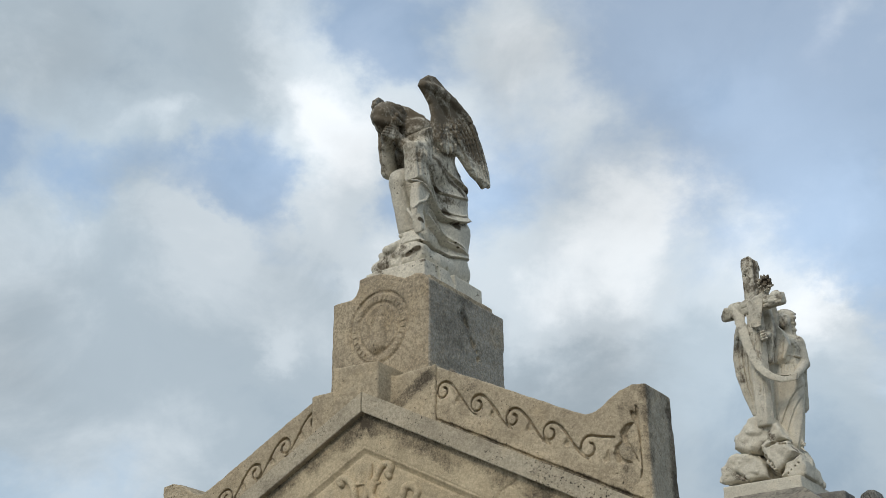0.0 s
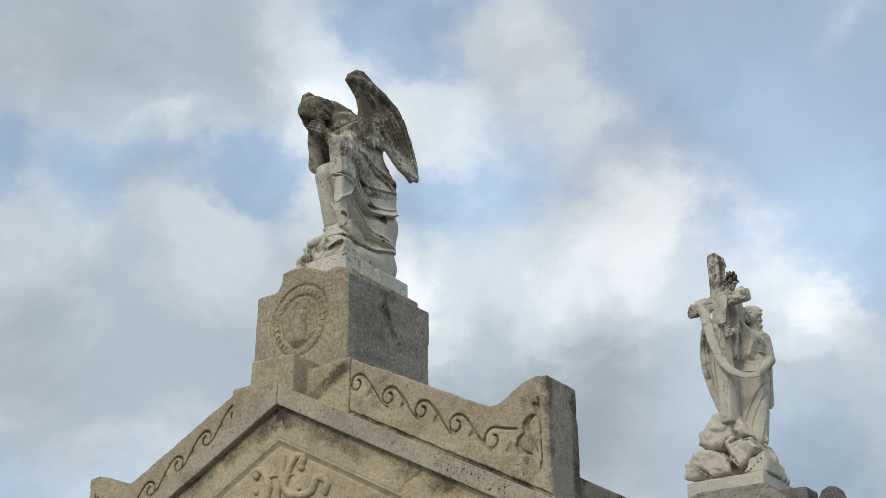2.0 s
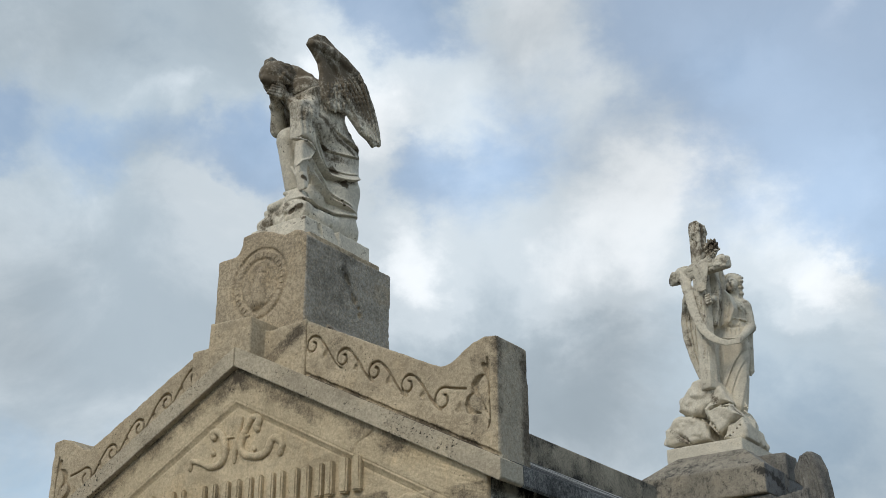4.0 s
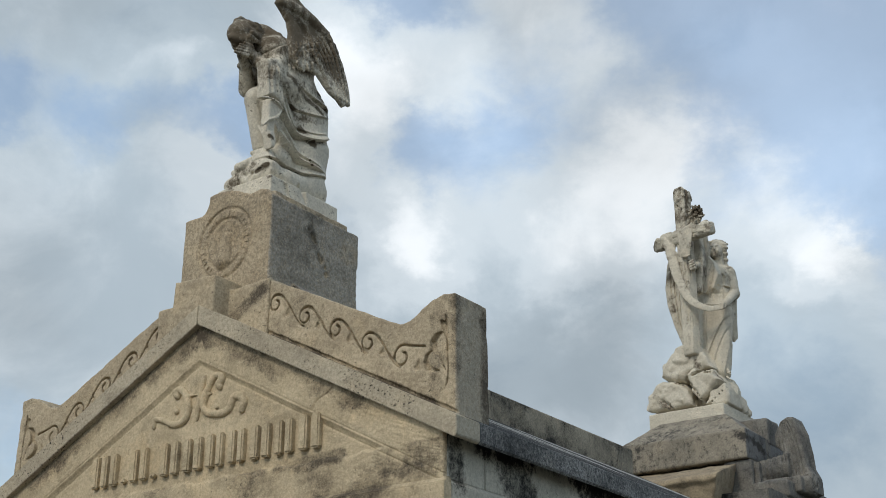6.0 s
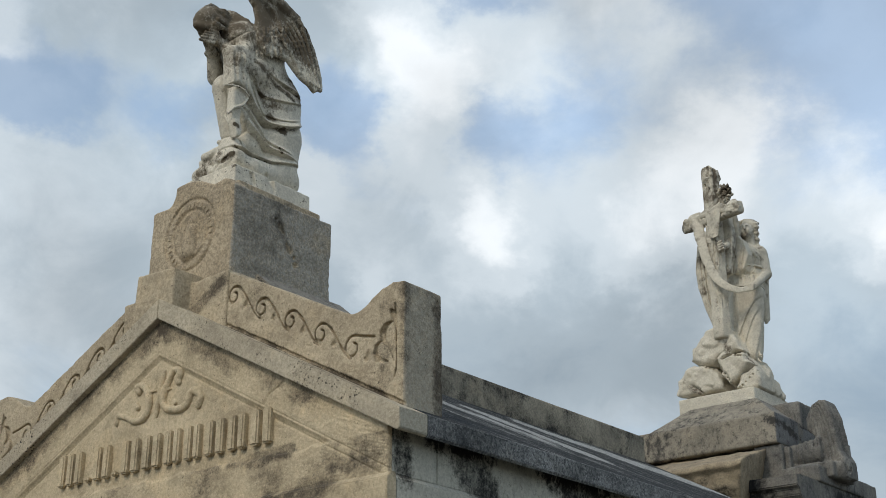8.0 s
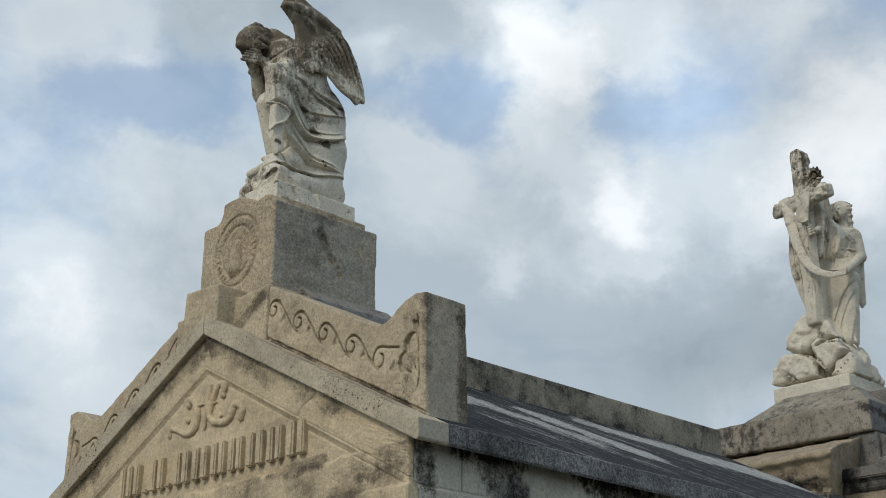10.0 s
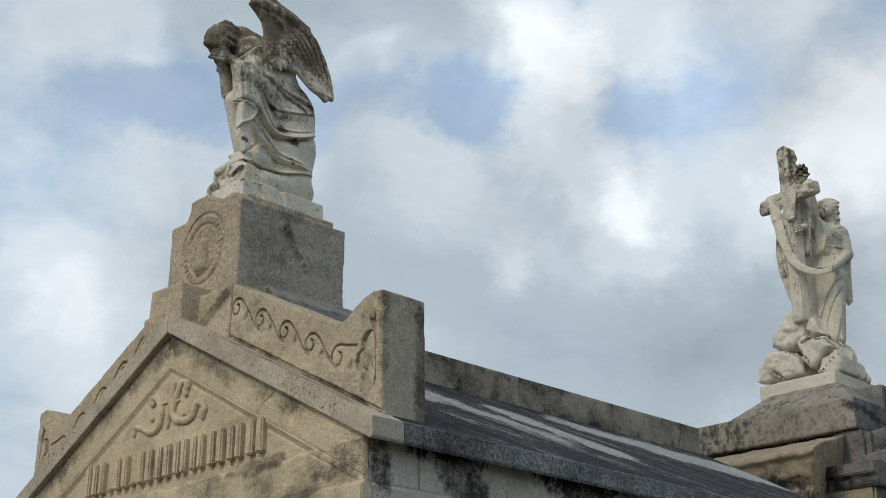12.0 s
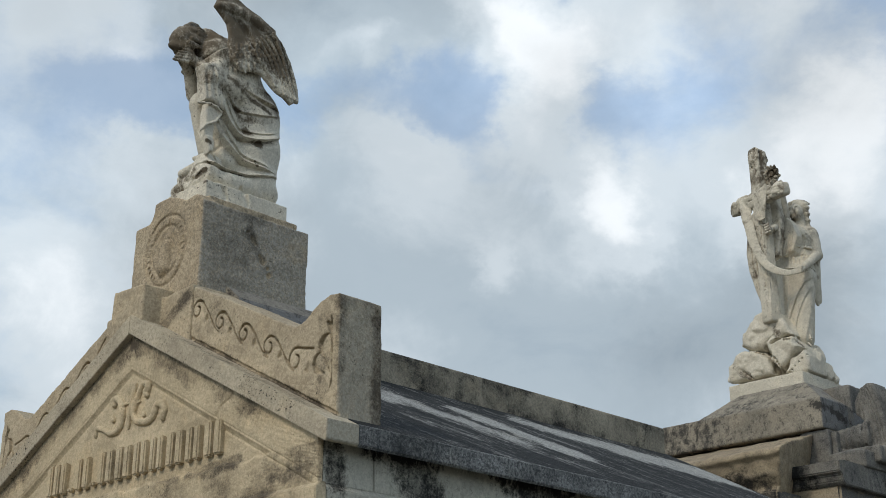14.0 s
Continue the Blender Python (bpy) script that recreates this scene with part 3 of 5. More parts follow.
            best[near], sign[near], along[near] = d[near], np.sign(u[0] * dz - u[1] * dx)[near], ((i + w) / 24)[near]
        up, down = np.clip(1 - best / above, 0, 1), np.clip(1 - best / below, 0, 1)
        shift = np.where(sign > 0, up ** 1.6, -0.8 * down ** 1.3) * np.clip(np.sin(math.pi * np.clip(along, 0.02, 0.98)) * 2.2, 0, 1)
        far = side * ((self.lo[ax] + self.h * np.arange(self.n[ax])) - start)
        mask = np.clip(far / 0.05, 0, 1)
        shape = [1, 1, 1]
        shape[ax] = -1
        self.d -= (depth * np.expand_dims(shift, ax) * mask.reshape(shape)).astype(np.float32)
        return self

    def weather(self, amount, size, seed):
        """Uneven wear over the whole surface."""
        rg = np.random.RandomState(seed)
        m = np.maximum(np.ceil(self.n * self.h / size).astype(int) + 2, 2)
        g = rg.uniform(-1, 1, m).astype(np.float32)
        for ax in range(3):
            x = np.linspace(0, m[ax] - 1.001, self.n[ax])
            i = np.floor(x).astype(int)
            t = x - i
            t = (t * t * (3 - 2 * t)).astype(np.float32)
            shape = [1, 1, 1]
            shape[ax] = -1
            g = np.take(g, i, ax) * (1 - t.reshape(shape)) + np.take(g, i + 1, ax) * t.reshape(shape)
        self.d += amount * g
        return self

    def mesh(self):
        """Skins the field with quads."""
        d = self.d
        for ax in range(3):
            for end in (0, -1):
                sl = [slice(None)] * 3
                sl[ax] = end
                d[tuple(sl)] = np.maximum(d[tuple(sl)], 0.5 * self.h)
        s = d < 0
        c = np.zeros(np.array(d.shape) - 1, np.int8)
        offs = [(i, j, k) for i in (0, 1) for j in (0, 1) for k in (0, 1)]
        view = lambda a, o: a[o[0]:a.shape[0] - 1 + o[0], o[1]:a.shape[1] - 1 + o[1], o[2]:a.shape[2] - 1 + o[2]]  # noqa: E731
        for o in offs:
            c += view(s, o)
        cells = np.argwhere((c > 0) & (c < 8))
        vals = {o: d[cells[:, 0] + o[0], cells[:, 1] + o[1], cells[:, 2] + o[2]] for o in offs}
        acc, cnt = np.zeros((len(cells), 3)), np.zeros(len(cells))
        for o in offs:
            for ax in range(3):
                if o[ax]:
                    continue
                p = list(o)
                p[ax] = 1
                va, vb = vals[o], vals[tuple(p)]
                hit = (va < 0) != (vb < 0)
                t = np.where(hit, va / np.where(va == vb, 1, va - vb), 0)
                at = np.array(o, float)[None, :] + t[:, None] * np.eye(3)[ax][None, :]
                acc += at * hit[:, None]
                cnt += hit
        pts = self.lo + self.h * (cells + acc / cnt[:, None])
        idx = np.full(c.shape, -1, np.int32)
        idx[tuple(cells.T)] = np.arange(len(cells))
        quads = []
        for ax in range(3):
            u, v = (ax + 1) % 3, (ax + 2) % 3
            a = [slice(None)] * 3
            b = [slice(None)] * 3
            a[ax], b[ax] = slice(0, -1), slice(1, None)
            flip = s[tuple(a)] != s[tuple(b)]
            e = np.argwhere(flip)
            e = e[(e[:, u] > 0) & (e[:, v] > 0) & (e[:, u] < d.shape[u] - 1) & (e[:, v] < d.shape[v] - 1)]
            inner = s[tuple(a)][tuple(e.T)]
            q = []
            for du, dv in ((1, 1), (0, 1), (0, 0), (1, 0)):
                w = e.copy()
                w[:, u] -= du
                w[:, v] -= dv
                q.append(idx[tuple(w.T)])
            q = np.stack(q, 1)
            q[~inner] = q[~inner][:, ::-1]
            quads.append(q)
        return pts, np.concatenate(quads)


def mirrored(shape, x0=0.0):
    pts, quads = shape
    pts = pts.copy()
    pts[:, 0] = 2 * x0 - pts[:, 0]
    return pts, quads[:, ::-1]


# ---- the setting ----
ground = part("ground", prism([(-900, -900), (900, -900), (900, 900), (-900, 900)], "z", -0.3, 0.0, 0), M_GROUND)
tagged(ground, "dry gravel and earth between the tombs", "ground", kind="structure")


# ---- the near tomb ----
W, RISE = 1.36, 0.505           # half width of the walls, slope of the gable
DEPTH = 4.13
tomb = thing("gabled_tomb", (0, 2.0, 0), "weathered buff stone tomb with carved gable and dark roof", "tomb")


def roof_line(x, z0=3.688):
    return z0 - RISE * 1.03 * abs(x)


part("plinth_course", box((-W - 0.1, -0.06, 0.0), (W + 0.1, DEPTH + 0.05, 0.3), 0.02), M_FACE, tomb)
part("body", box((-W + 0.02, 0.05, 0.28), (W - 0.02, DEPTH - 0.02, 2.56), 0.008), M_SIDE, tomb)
part("front_wall", box((-W, 0.03, 0.29), (W, 0.06, 2.55), 0.004), M_FACE, tomb)
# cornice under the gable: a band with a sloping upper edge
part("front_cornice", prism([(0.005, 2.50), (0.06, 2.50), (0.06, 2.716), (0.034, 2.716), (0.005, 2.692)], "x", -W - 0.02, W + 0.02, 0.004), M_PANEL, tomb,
     "buff stone band, darker in patches")
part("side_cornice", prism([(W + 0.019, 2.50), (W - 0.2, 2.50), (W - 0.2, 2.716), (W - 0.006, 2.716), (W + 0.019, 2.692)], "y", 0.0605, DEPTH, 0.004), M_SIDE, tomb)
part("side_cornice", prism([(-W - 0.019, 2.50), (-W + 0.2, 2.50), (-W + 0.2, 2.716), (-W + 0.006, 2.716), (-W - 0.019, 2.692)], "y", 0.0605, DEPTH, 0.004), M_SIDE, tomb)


def gable_face():
    """The front of the gable: a sunk three-cornered panel with a moulded edge, and a worn ledge along its foot."""
    nx, nz = 520, 170
    u, v = np.meshgrid(np.linspace(0, 1, nx), np.linspace(0, 1, nz), indexing="ij")
    x = -W + 2 * W * u
    top = roof_line(x, 3.62)
    z = 2.705 + v * (top - 2.705)
    gap = (3.437 - RISE * 1.035 * np.abs(x) - z) / math.sqrt(1 + RISE ** 2)      # inwards from the edge of the panel
    sm = lambda a, b, t: (lambda w: w * w * (3 - 2 * w))(np.clip((t - a) / (b - a), 0, 1))  # noqa: E731
    y = 0.030 + 0.013 * sm(0.0, 0.022, gap) + 0.004 * sm(0.022, 0.026, gap) * (1 - sm(0.028, 0.034, gap)) + 0.003 * sm(-0.008, -0.004, gap) * (1 - sm(-0.002, 0.002, gap))
    low = sm(2.875, 2.855, z + 0.006 * np.sin(x * 23) + 0.004 * np.sin(x * 57))
    y -= 0.012 * low * sm(0.0, 0.02, gap)
    for (x0, z0), (x1, z1) in (((0.69, 3.085), (0.717, 3.122)), ((0.717, 3.122), (0.763, 3.142)), ((0.763, 3.142), (0.83, 3.175))):      # a crack
        t = np.clip(((x - x0) * (x1 - x0) + (z - z0) * (z1 - z0)) / ((x1 - x0) ** 2 + (z1 - z0) ** 2), 0, 1)
        y += 0.006 * np.exp(-((x - x0 - t * (x1 - x0)) ** 2 + (z - z0 - t * (z1 - z0)) ** 2) / 0.0045 ** 2)
    rg = np.random.RandomState(4)
    for cells, amp in ((9, 0.0022), (40, 0.0012)):
        g = rg.uniform(-1, 1, (cells * 3 + 2, cells + 2))
        a, b = u * cells * 3, v * cells
        i, j = a.astype(int), b.astype(int)
        fa, fb = a - i, b - j
        y += amp * ((g[i, j] * (1 - fa) + g[i + 1, j] * fa) * (1 - fb) + (g[i, j + 1] * (1 - fa) + g[i + 1, j + 1] * fa) * fb)
    x, y, z = (np.concatenate([a[:1], a, a[-1:]]) for a in (x, y, z))      # the ends turn back into the block
    y[0], y[-1] = 0.055, 0.055
    nx += 2
    pts = np.stack([x, y, z], -1).reshape(-1, 3)
    k = np.arange(nx * nz).reshape(nx, nz)
    quads = np.stack([k[:-1, :-1], k[1:, :-1], k[1:, 1:], k[:-1, 1:]], -1).reshape(-1, 4)
    return pts, quads


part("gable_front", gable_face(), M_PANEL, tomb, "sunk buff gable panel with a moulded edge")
part("gable_block", prism([(-W + 0.22, 2.70), (W - 0.22, 2.70), (W - 0.22, 2.86), (0, 3.54), (-W + 0.22, 2.86)], "y", 0.06, 0.21, 0.004), M_FACE, tomb)
for y0, y1 in ((0.056, 0.315), (0.319, 1.50), (1.506, 2.80), (2.806, DEPTH - 0.03)):
    for sx in (-1, 1):
        xs = sorted((sx * (W - 0.2), sx * (W - 0.002)))
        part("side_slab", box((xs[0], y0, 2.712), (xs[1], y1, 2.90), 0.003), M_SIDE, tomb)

# raking cornice, then the roof slabs behind it with the same section
def slope_piece(sx, y0, y1, x_in=0.0, lip=1.440, thick=0.094, z0=3.688):
    a = [(sx * x_in, roof_line(x_in, z0)), (sx * lip, roof_line(lip, z0)), (sx * lip, roof_line(lip, z0) - 0.075), (sx * (lip - 0.012), roof_line(lip, z0) - 0.084),
         (sx * x_in, roof_line(x_in, z0) - thick)]
    return prism(a, "y", y0, y1, 0.0025)


for sx in (-1, 1):
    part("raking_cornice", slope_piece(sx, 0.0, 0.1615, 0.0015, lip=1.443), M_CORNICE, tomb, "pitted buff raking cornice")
    part("roof_slab", slope_piece(sx, 0.1620, DEPTH + 0.03, 0.0, lip=1.432, z0=3.690), M_ROOF, tomb, "dark roof slab streaked with pale wear")
    xs = sorted((sx * 1.434, sx * 1.443))
    part("eave_edge", prism([(xs[0], 2.853), (xs[1], 2.863), (xs[1], 2.9375), (xs[0], 2.944)], "y", 0.1620, DEPTH + 0.03, 0.001), M_EAVE, tomb, "black granular eave edge")
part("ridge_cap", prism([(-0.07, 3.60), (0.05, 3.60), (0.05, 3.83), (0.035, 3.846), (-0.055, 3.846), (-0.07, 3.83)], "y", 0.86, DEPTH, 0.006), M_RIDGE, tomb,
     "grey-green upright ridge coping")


def scroll_line(cx, cz, r, to):
    """A running scroll: curls out clockwise from its eye, over the top and down to the next."""
    out = []
    for t in np.linspace(0, 1, 30):
        a = radians(440 - 380 * t)
        q = r * (0.36 + 0.64 * t ** 1.1)
        out.append((cx + q * math.cos(a) * 0.92, cz + q * math.sin(a)))
    p0, p3 = np.array(out[-1]), np.array(to)
    way = np.array(out[-1]) - np.array(out[-2])
    p1, p2 = p0 + way / np.linalg.norm(way) * 0.055, p3 + np.array((-0.046, 0.012))
    for t in np.linspace(0.1, 1, 9):
        out.append(tuple((1 - t) ** 3 * p0 + 3 * t * (1 - t) ** 2 * p1 + 3 * t * t * (1 - t) * p2 + t ** 3 * p3))
    return out


def parapet():
    """The upstand over the right slope, with cut scrolls and a horned end."""
    f = Block((0.30, 0.085, 2.90), (1.40, 0.375, 3.83), 0.0045)
    y0, y1 = 0.115, 0.345
    top = [(0.334, 3.772), (0.60, 3.644), (0.90, 3.492), (1.03, 3.425), (1.085, 3.404), (1.13, 3.41), (1.185, 3.444), (1.24, 3.476), (1.30, 3.492), (1.36, 3.483)]
    f.outline(top + [(1.368, 2.96), (0.334, roof_line(0.334) - 0.03)], "y", y0, y1, 0.007)
    for n in range(5):
        cx, cz, r = 0.374 + 0.1795 * n, 3.646 - 0.0962 * n, 0.046 + (0.008 if n == 4 else 0)
        nx, nz = (cx + 0.1795 - 0.006, cz - 0.0962 - r * 0.98) if n < 4 else (1.207, 3.285)
        for sunk in (0.001, 0.009, 0.017):
            f.tube([(p, y0 + sunk, q) for p, q in scroll_line(cx, cz, r, (nx, nz))], 0.0056, k=0.001, cut=True)
        f.tube([(cx + 0.075, y0, cz - 0.060), (cx + 0.088, y0, cz - 0.026)], 0.014, 0.004, k=0.002, cut=True)
        f.tube([(cx + 0.07, y0 - 0.003, cz - 0.062), (cx + 0.105, y0 - 0.003, cz - 0.068)], 0.008, 0.004, k=0.004, cut=True)
    f.tube([(0.34, y0 + 0.004, 3.520), (1.37, y0 + 0.004, 2.984)], 0.008, k=0.002, cut=True)      # open joint on the cornice
    # cut leaves below the horn: a long slit with a wedge at its top and two hooked blades
    for sunk in (0.0, 0.010):
        yy = y0 + sunk
        f.tube([(1.311, yy, 3.397), (1.317, yy, 3.343), (1.320, yy, 3.248), (1.322, yy, 3.142)], 0.006, 0.005, k=0.001, cut=True)
        f.tube([(1.292, yy, 3.373), (1.304, yy, 3.350), (1.312, yy, 3.305)], 0.010, 0.005, k=0.001, cut=True, mid=0.012)
        f.tube([(1.289, yy, 3.327), (1.266, yy, 3.315), (1.252, yy, 3.296), (1.252, yy, 3.268), (1.262, yy, 3.240)], 0.006, 0.006, k=0.001, cut=True, mid=0.018)
        f.tube([(1.268, yy, 3.250), (1.290, yy, 3.206), (1.310, yy, 3.166)], 0.006, 0.005, k=0.001, cut=True)
        f.tube([(1.236, yy, 3.257), (1.217, yy, 3.240), (1.213, yy, 3.216), (1.222, yy, 3.192), (1.245, yy, 3.178), (1.282, yy, 3.168)], 0.005, 0.006, k=0.001, cut=True, mid=0.014)
        f.tube([(1.321, yy, 3.131), (1.312, yy, 3.10), (1.305, yy, 3.083)], 0.006, 0.004, k=0.001, cut=True)
    f.weather(0.0022, 0.05, 3).weather(0.0012, 0.018, 4)
    return f.mesh()


PARAPET = parapet()
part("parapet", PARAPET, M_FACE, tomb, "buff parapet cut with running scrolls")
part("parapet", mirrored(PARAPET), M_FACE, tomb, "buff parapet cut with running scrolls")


def centre_block():
    f = Block((-0.42, -0.03, 3.44), (0.40, 0.42, 3.90), 0.006)
    f.outline([(-0.385, 3.40), (0.3325, 3.40), (0.3325, 3.782), (0.14, 3.775), (-0.385, 3.768)], "y", 0.108, 0.36, 0.006)
    f.outline([(-0.175, roof_line(0.175) - 0.01), (0, 3.675), (0.088, roof_line(0.088) - 0.01), (0.088, 3.822), (-0.175, 3.838)], "y", 0.006, 0.2, 0.005, k=0.006)
    f.cone((0.16, 0.095, 3.70), (0.30, 0.09, 3.76), 0.006, 0.004, 0.01, cut=True)
    f.weather(0.0025, 0.06, 8).weather(0.0012, 0.02, 9)
    return f.mesh()


part("gable_centre", centre_block(), M_FACE, tomb, "buff stone block stepped forward at the gable's peak")
part("pedestal_foot", prism([(0.20, 3.56), (0.42, 3.50), (0.34, 3.775), (0.24, 3.858), (0.20, 3.858)], "y", 0.36, 0.93, 0.006), M_CAP, tomb, "pale sloping foot of the pedestal")
part("pedestal_foot", prism([(-0.20, 3.56), (-0.42, 3.50), (-0.40, 3.775), (-0.33, 3.858), (-0.20, 3.858)], "y", 0.36, 0.93, 0.006), M_CAP, tomb)


def pedestal():
    f = Block((-0.38, 0.16, 3.55), (0.29, 0.90, 4.42), 0.0055)
    f.slab((-0.35, 0.20, 3.50), (0.238, 0.85, 4.266), 0.008)
    crest = [(-0.25, 4.20), (-0.235, 4.268), (-0.21, 4.285), (-0.195, 4.32), (-0.19, 4.365), (-0.13, 4.37), (-0.06, 4.362), (0.0, 4.345), (0.05, 4.318), (0.09, 4.302), (0.16, 4.312),
             (0.20, 4.298), (0.235, 4.262), (0.235, 4.20)]
    f.outline(crest, "y", 0.20, 0.30, 0.008, k=0.006)
    f.slab((-0.215, 0.25, 4.20), (0.205, 0.80, 4.312), 0.006)
    # round medallion: two rings, a sunk band and a worn hump
    cx, cz = -0.062, 4.080
    ring = lambda r: [(cx + r * math.cos(a), 0.199, cz + r * 1.06 * math.sin(a)) for a in np.linspace(0, 2 * math.pi, 48)]  # noqa: E731
    f.tube(ring(0.172), 0.0095, k=0.002, cut=True)
    f.tube(ring(0.120), 0.0095, k=0.002, cut=True)
    f.ball((cx, 0.194, cz), (0.108, 0.020, 0.120), 0.006, cut=True)
    f.cone((cx - 0.005, 0.218, cz - 0.09), (cx + 0.005, 0.216, cz + 0.03), 0.052, 0.034, 0.008)
    f.cone((cx - 0.030, 0.212, cz - 0.06), (cx + 0.012, 0.208, cz + 0.01), 0.020, 0.014, 0.006)
    f.ball((cx + 0.006, 0.206, cz + 0.062), (0.022, 0.018, 0.026), 0.005)
    for py, pz, r in ((0.470, 4.172, 0.010), (0.502, 4.142, 0.019), (0.522, 4.118, 0.008), (0.551, 4.062, 0.009), (0.568, 4.040, 0.021), (0.603, 4.012, 0.009), (0.612, 3.975, 0.015)):
        f.ball((0.238, py, pz), (0.012, r, r * 1.3), 0.002, cut=True, turn=(30 * math.sin(90 * py), 0, 0))
    f.cone((0.14, 0.20, 4.02), (0.155, 0.20, 4.09), 0.005, 0.005, 0.004, cut=True)
    f.weather(0.003, 0.07, 11).weather(0.0015, 0.02, 12)
    return f.mesh()


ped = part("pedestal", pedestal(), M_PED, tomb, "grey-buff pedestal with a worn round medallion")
for n in range(26):
    a = radians(-55 + 290 * n / 25)
    bm = box((-0.0055, -0.0035, -0.0115), (0.0055, 0.006, 0.0115), 0.0015, 1)
    bmesh.ops.transform(bm, matrix=Matrix.Translation((-0.062 + 0.146 * math.cos(a), 0.199, 4.080 + 0.154 * math.sin(a))) @ Matrix.Rotation(-a + math.pi / 2, 4, "Y"), verts=bm.verts)
    part("raised_bar", bm, M_PED, ped)

# raised upright bars across the gable panel
x = -0.645
SPREAD = 1.285
for count, wide, gap in ((3, 0.042, 0.03), (1, 0.022, 0.03), (2, 0.044, 0.022), (1, 0.022, 0.034), (2, 0.045, 0.028), (2, 0.046, 0.028), (2, 0.04, 0.028), (2, 0.038, 0.03), (2, 0.046, 0.026), (2, 0.04, 0.03), (2, 0.048, 0.0)):
    wide, gap = wide * SPREAD, gap * SPREAD
    for n in range(count):
        short = wide < 0.04
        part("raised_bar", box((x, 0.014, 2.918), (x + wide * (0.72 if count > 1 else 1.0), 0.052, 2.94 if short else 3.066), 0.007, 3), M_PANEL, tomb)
        x += wide * (1.12 if n < count - 1 else 0.72)
    x += gap


def gable_ornament():
    """A raised flourish of two opposed scrolls about an upright leaf."""
    f = Block((-0.36, 0.0, 3.09), (0.37, 0.075, 3.40), 0.0045)
    y = 0.0405

    def line(p, ra, rb, mid):
        f.tube([(a, y, b) for a, b in p], ra, rb, 0.006, mid=mid)

    def bow(p):
        """A smooth line through points."""
        p, out = [2 * np.array(p[0]) - p[1]] + [np.array(q) for q in p] + [2 * np.array(p[-1]) - p[-2]], []
        for i in range(1, len(p) - 2):
            for t in np.linspace(0, 1, 6)[:-1]:
                out.append(tuple(0.5 * (2 * p[i] + (p[i + 1] - p[i - 1]) * t + (2 * p[i - 1] - 5 * p[i] + 4 * p[i + 1] - p[i + 2]) * t * t + (3 * p[i] - p[i - 1] - 3 * p[i + 1] + p[i + 2]) * t ** 3)))
        return out + [tuple(p[-2])]

    line(bow([(-0.272, 3.16), (-0.268, 3.195), (-0.205, 3.180), (-0.141, 3.151), (-0.082, 3.158), (-0.052, 3.20), (-0.064, 3.258), (-0.102, 3.306), (-0.143, 3.307), (-0.13, 3.281)]), 0.010, 0.015, 0.015)
    line([(-0.13, 3.212), (-0.142, 3.228)], 0.014, 0.012, None)
    line(bow([(0.002, 3.153), (0.007, 3.203), (0.017, 3.256), (0.028, 3.316), (0.035, 3.351)]), 0.008, 0.009, 0.014)
    line([(-0.062, 3.275), (0.01, 3.268), (0.081, 3.261)], 0.007, 0.007, None)
    line(bow([(0.136, 3.28), (0.125, 3.30), (0.143, 3.313), (0.135, 3.335), (0.10, 3.337), (0.076, 3.310), (0.048, 3.25), (0.042, 3.204), (0.081, 3.17), (0.151, 3.157), (0.205, 3.174), (0.222, 3.217), (0.256, 3.222), (0.290, 3.19), (0.278, 3.153)]), 0.013, 0.015, 0.016)
    line([(0.124, 3.191), (0.116, 3.202)], 0.012, 0.010, None)
    f.weather(0.002, 0.03, 21)
    return f.mesh()


part("gable_ornament", gable_ornament(), M_PANEL, tomb, "raised scrolled flourish in worn relief")


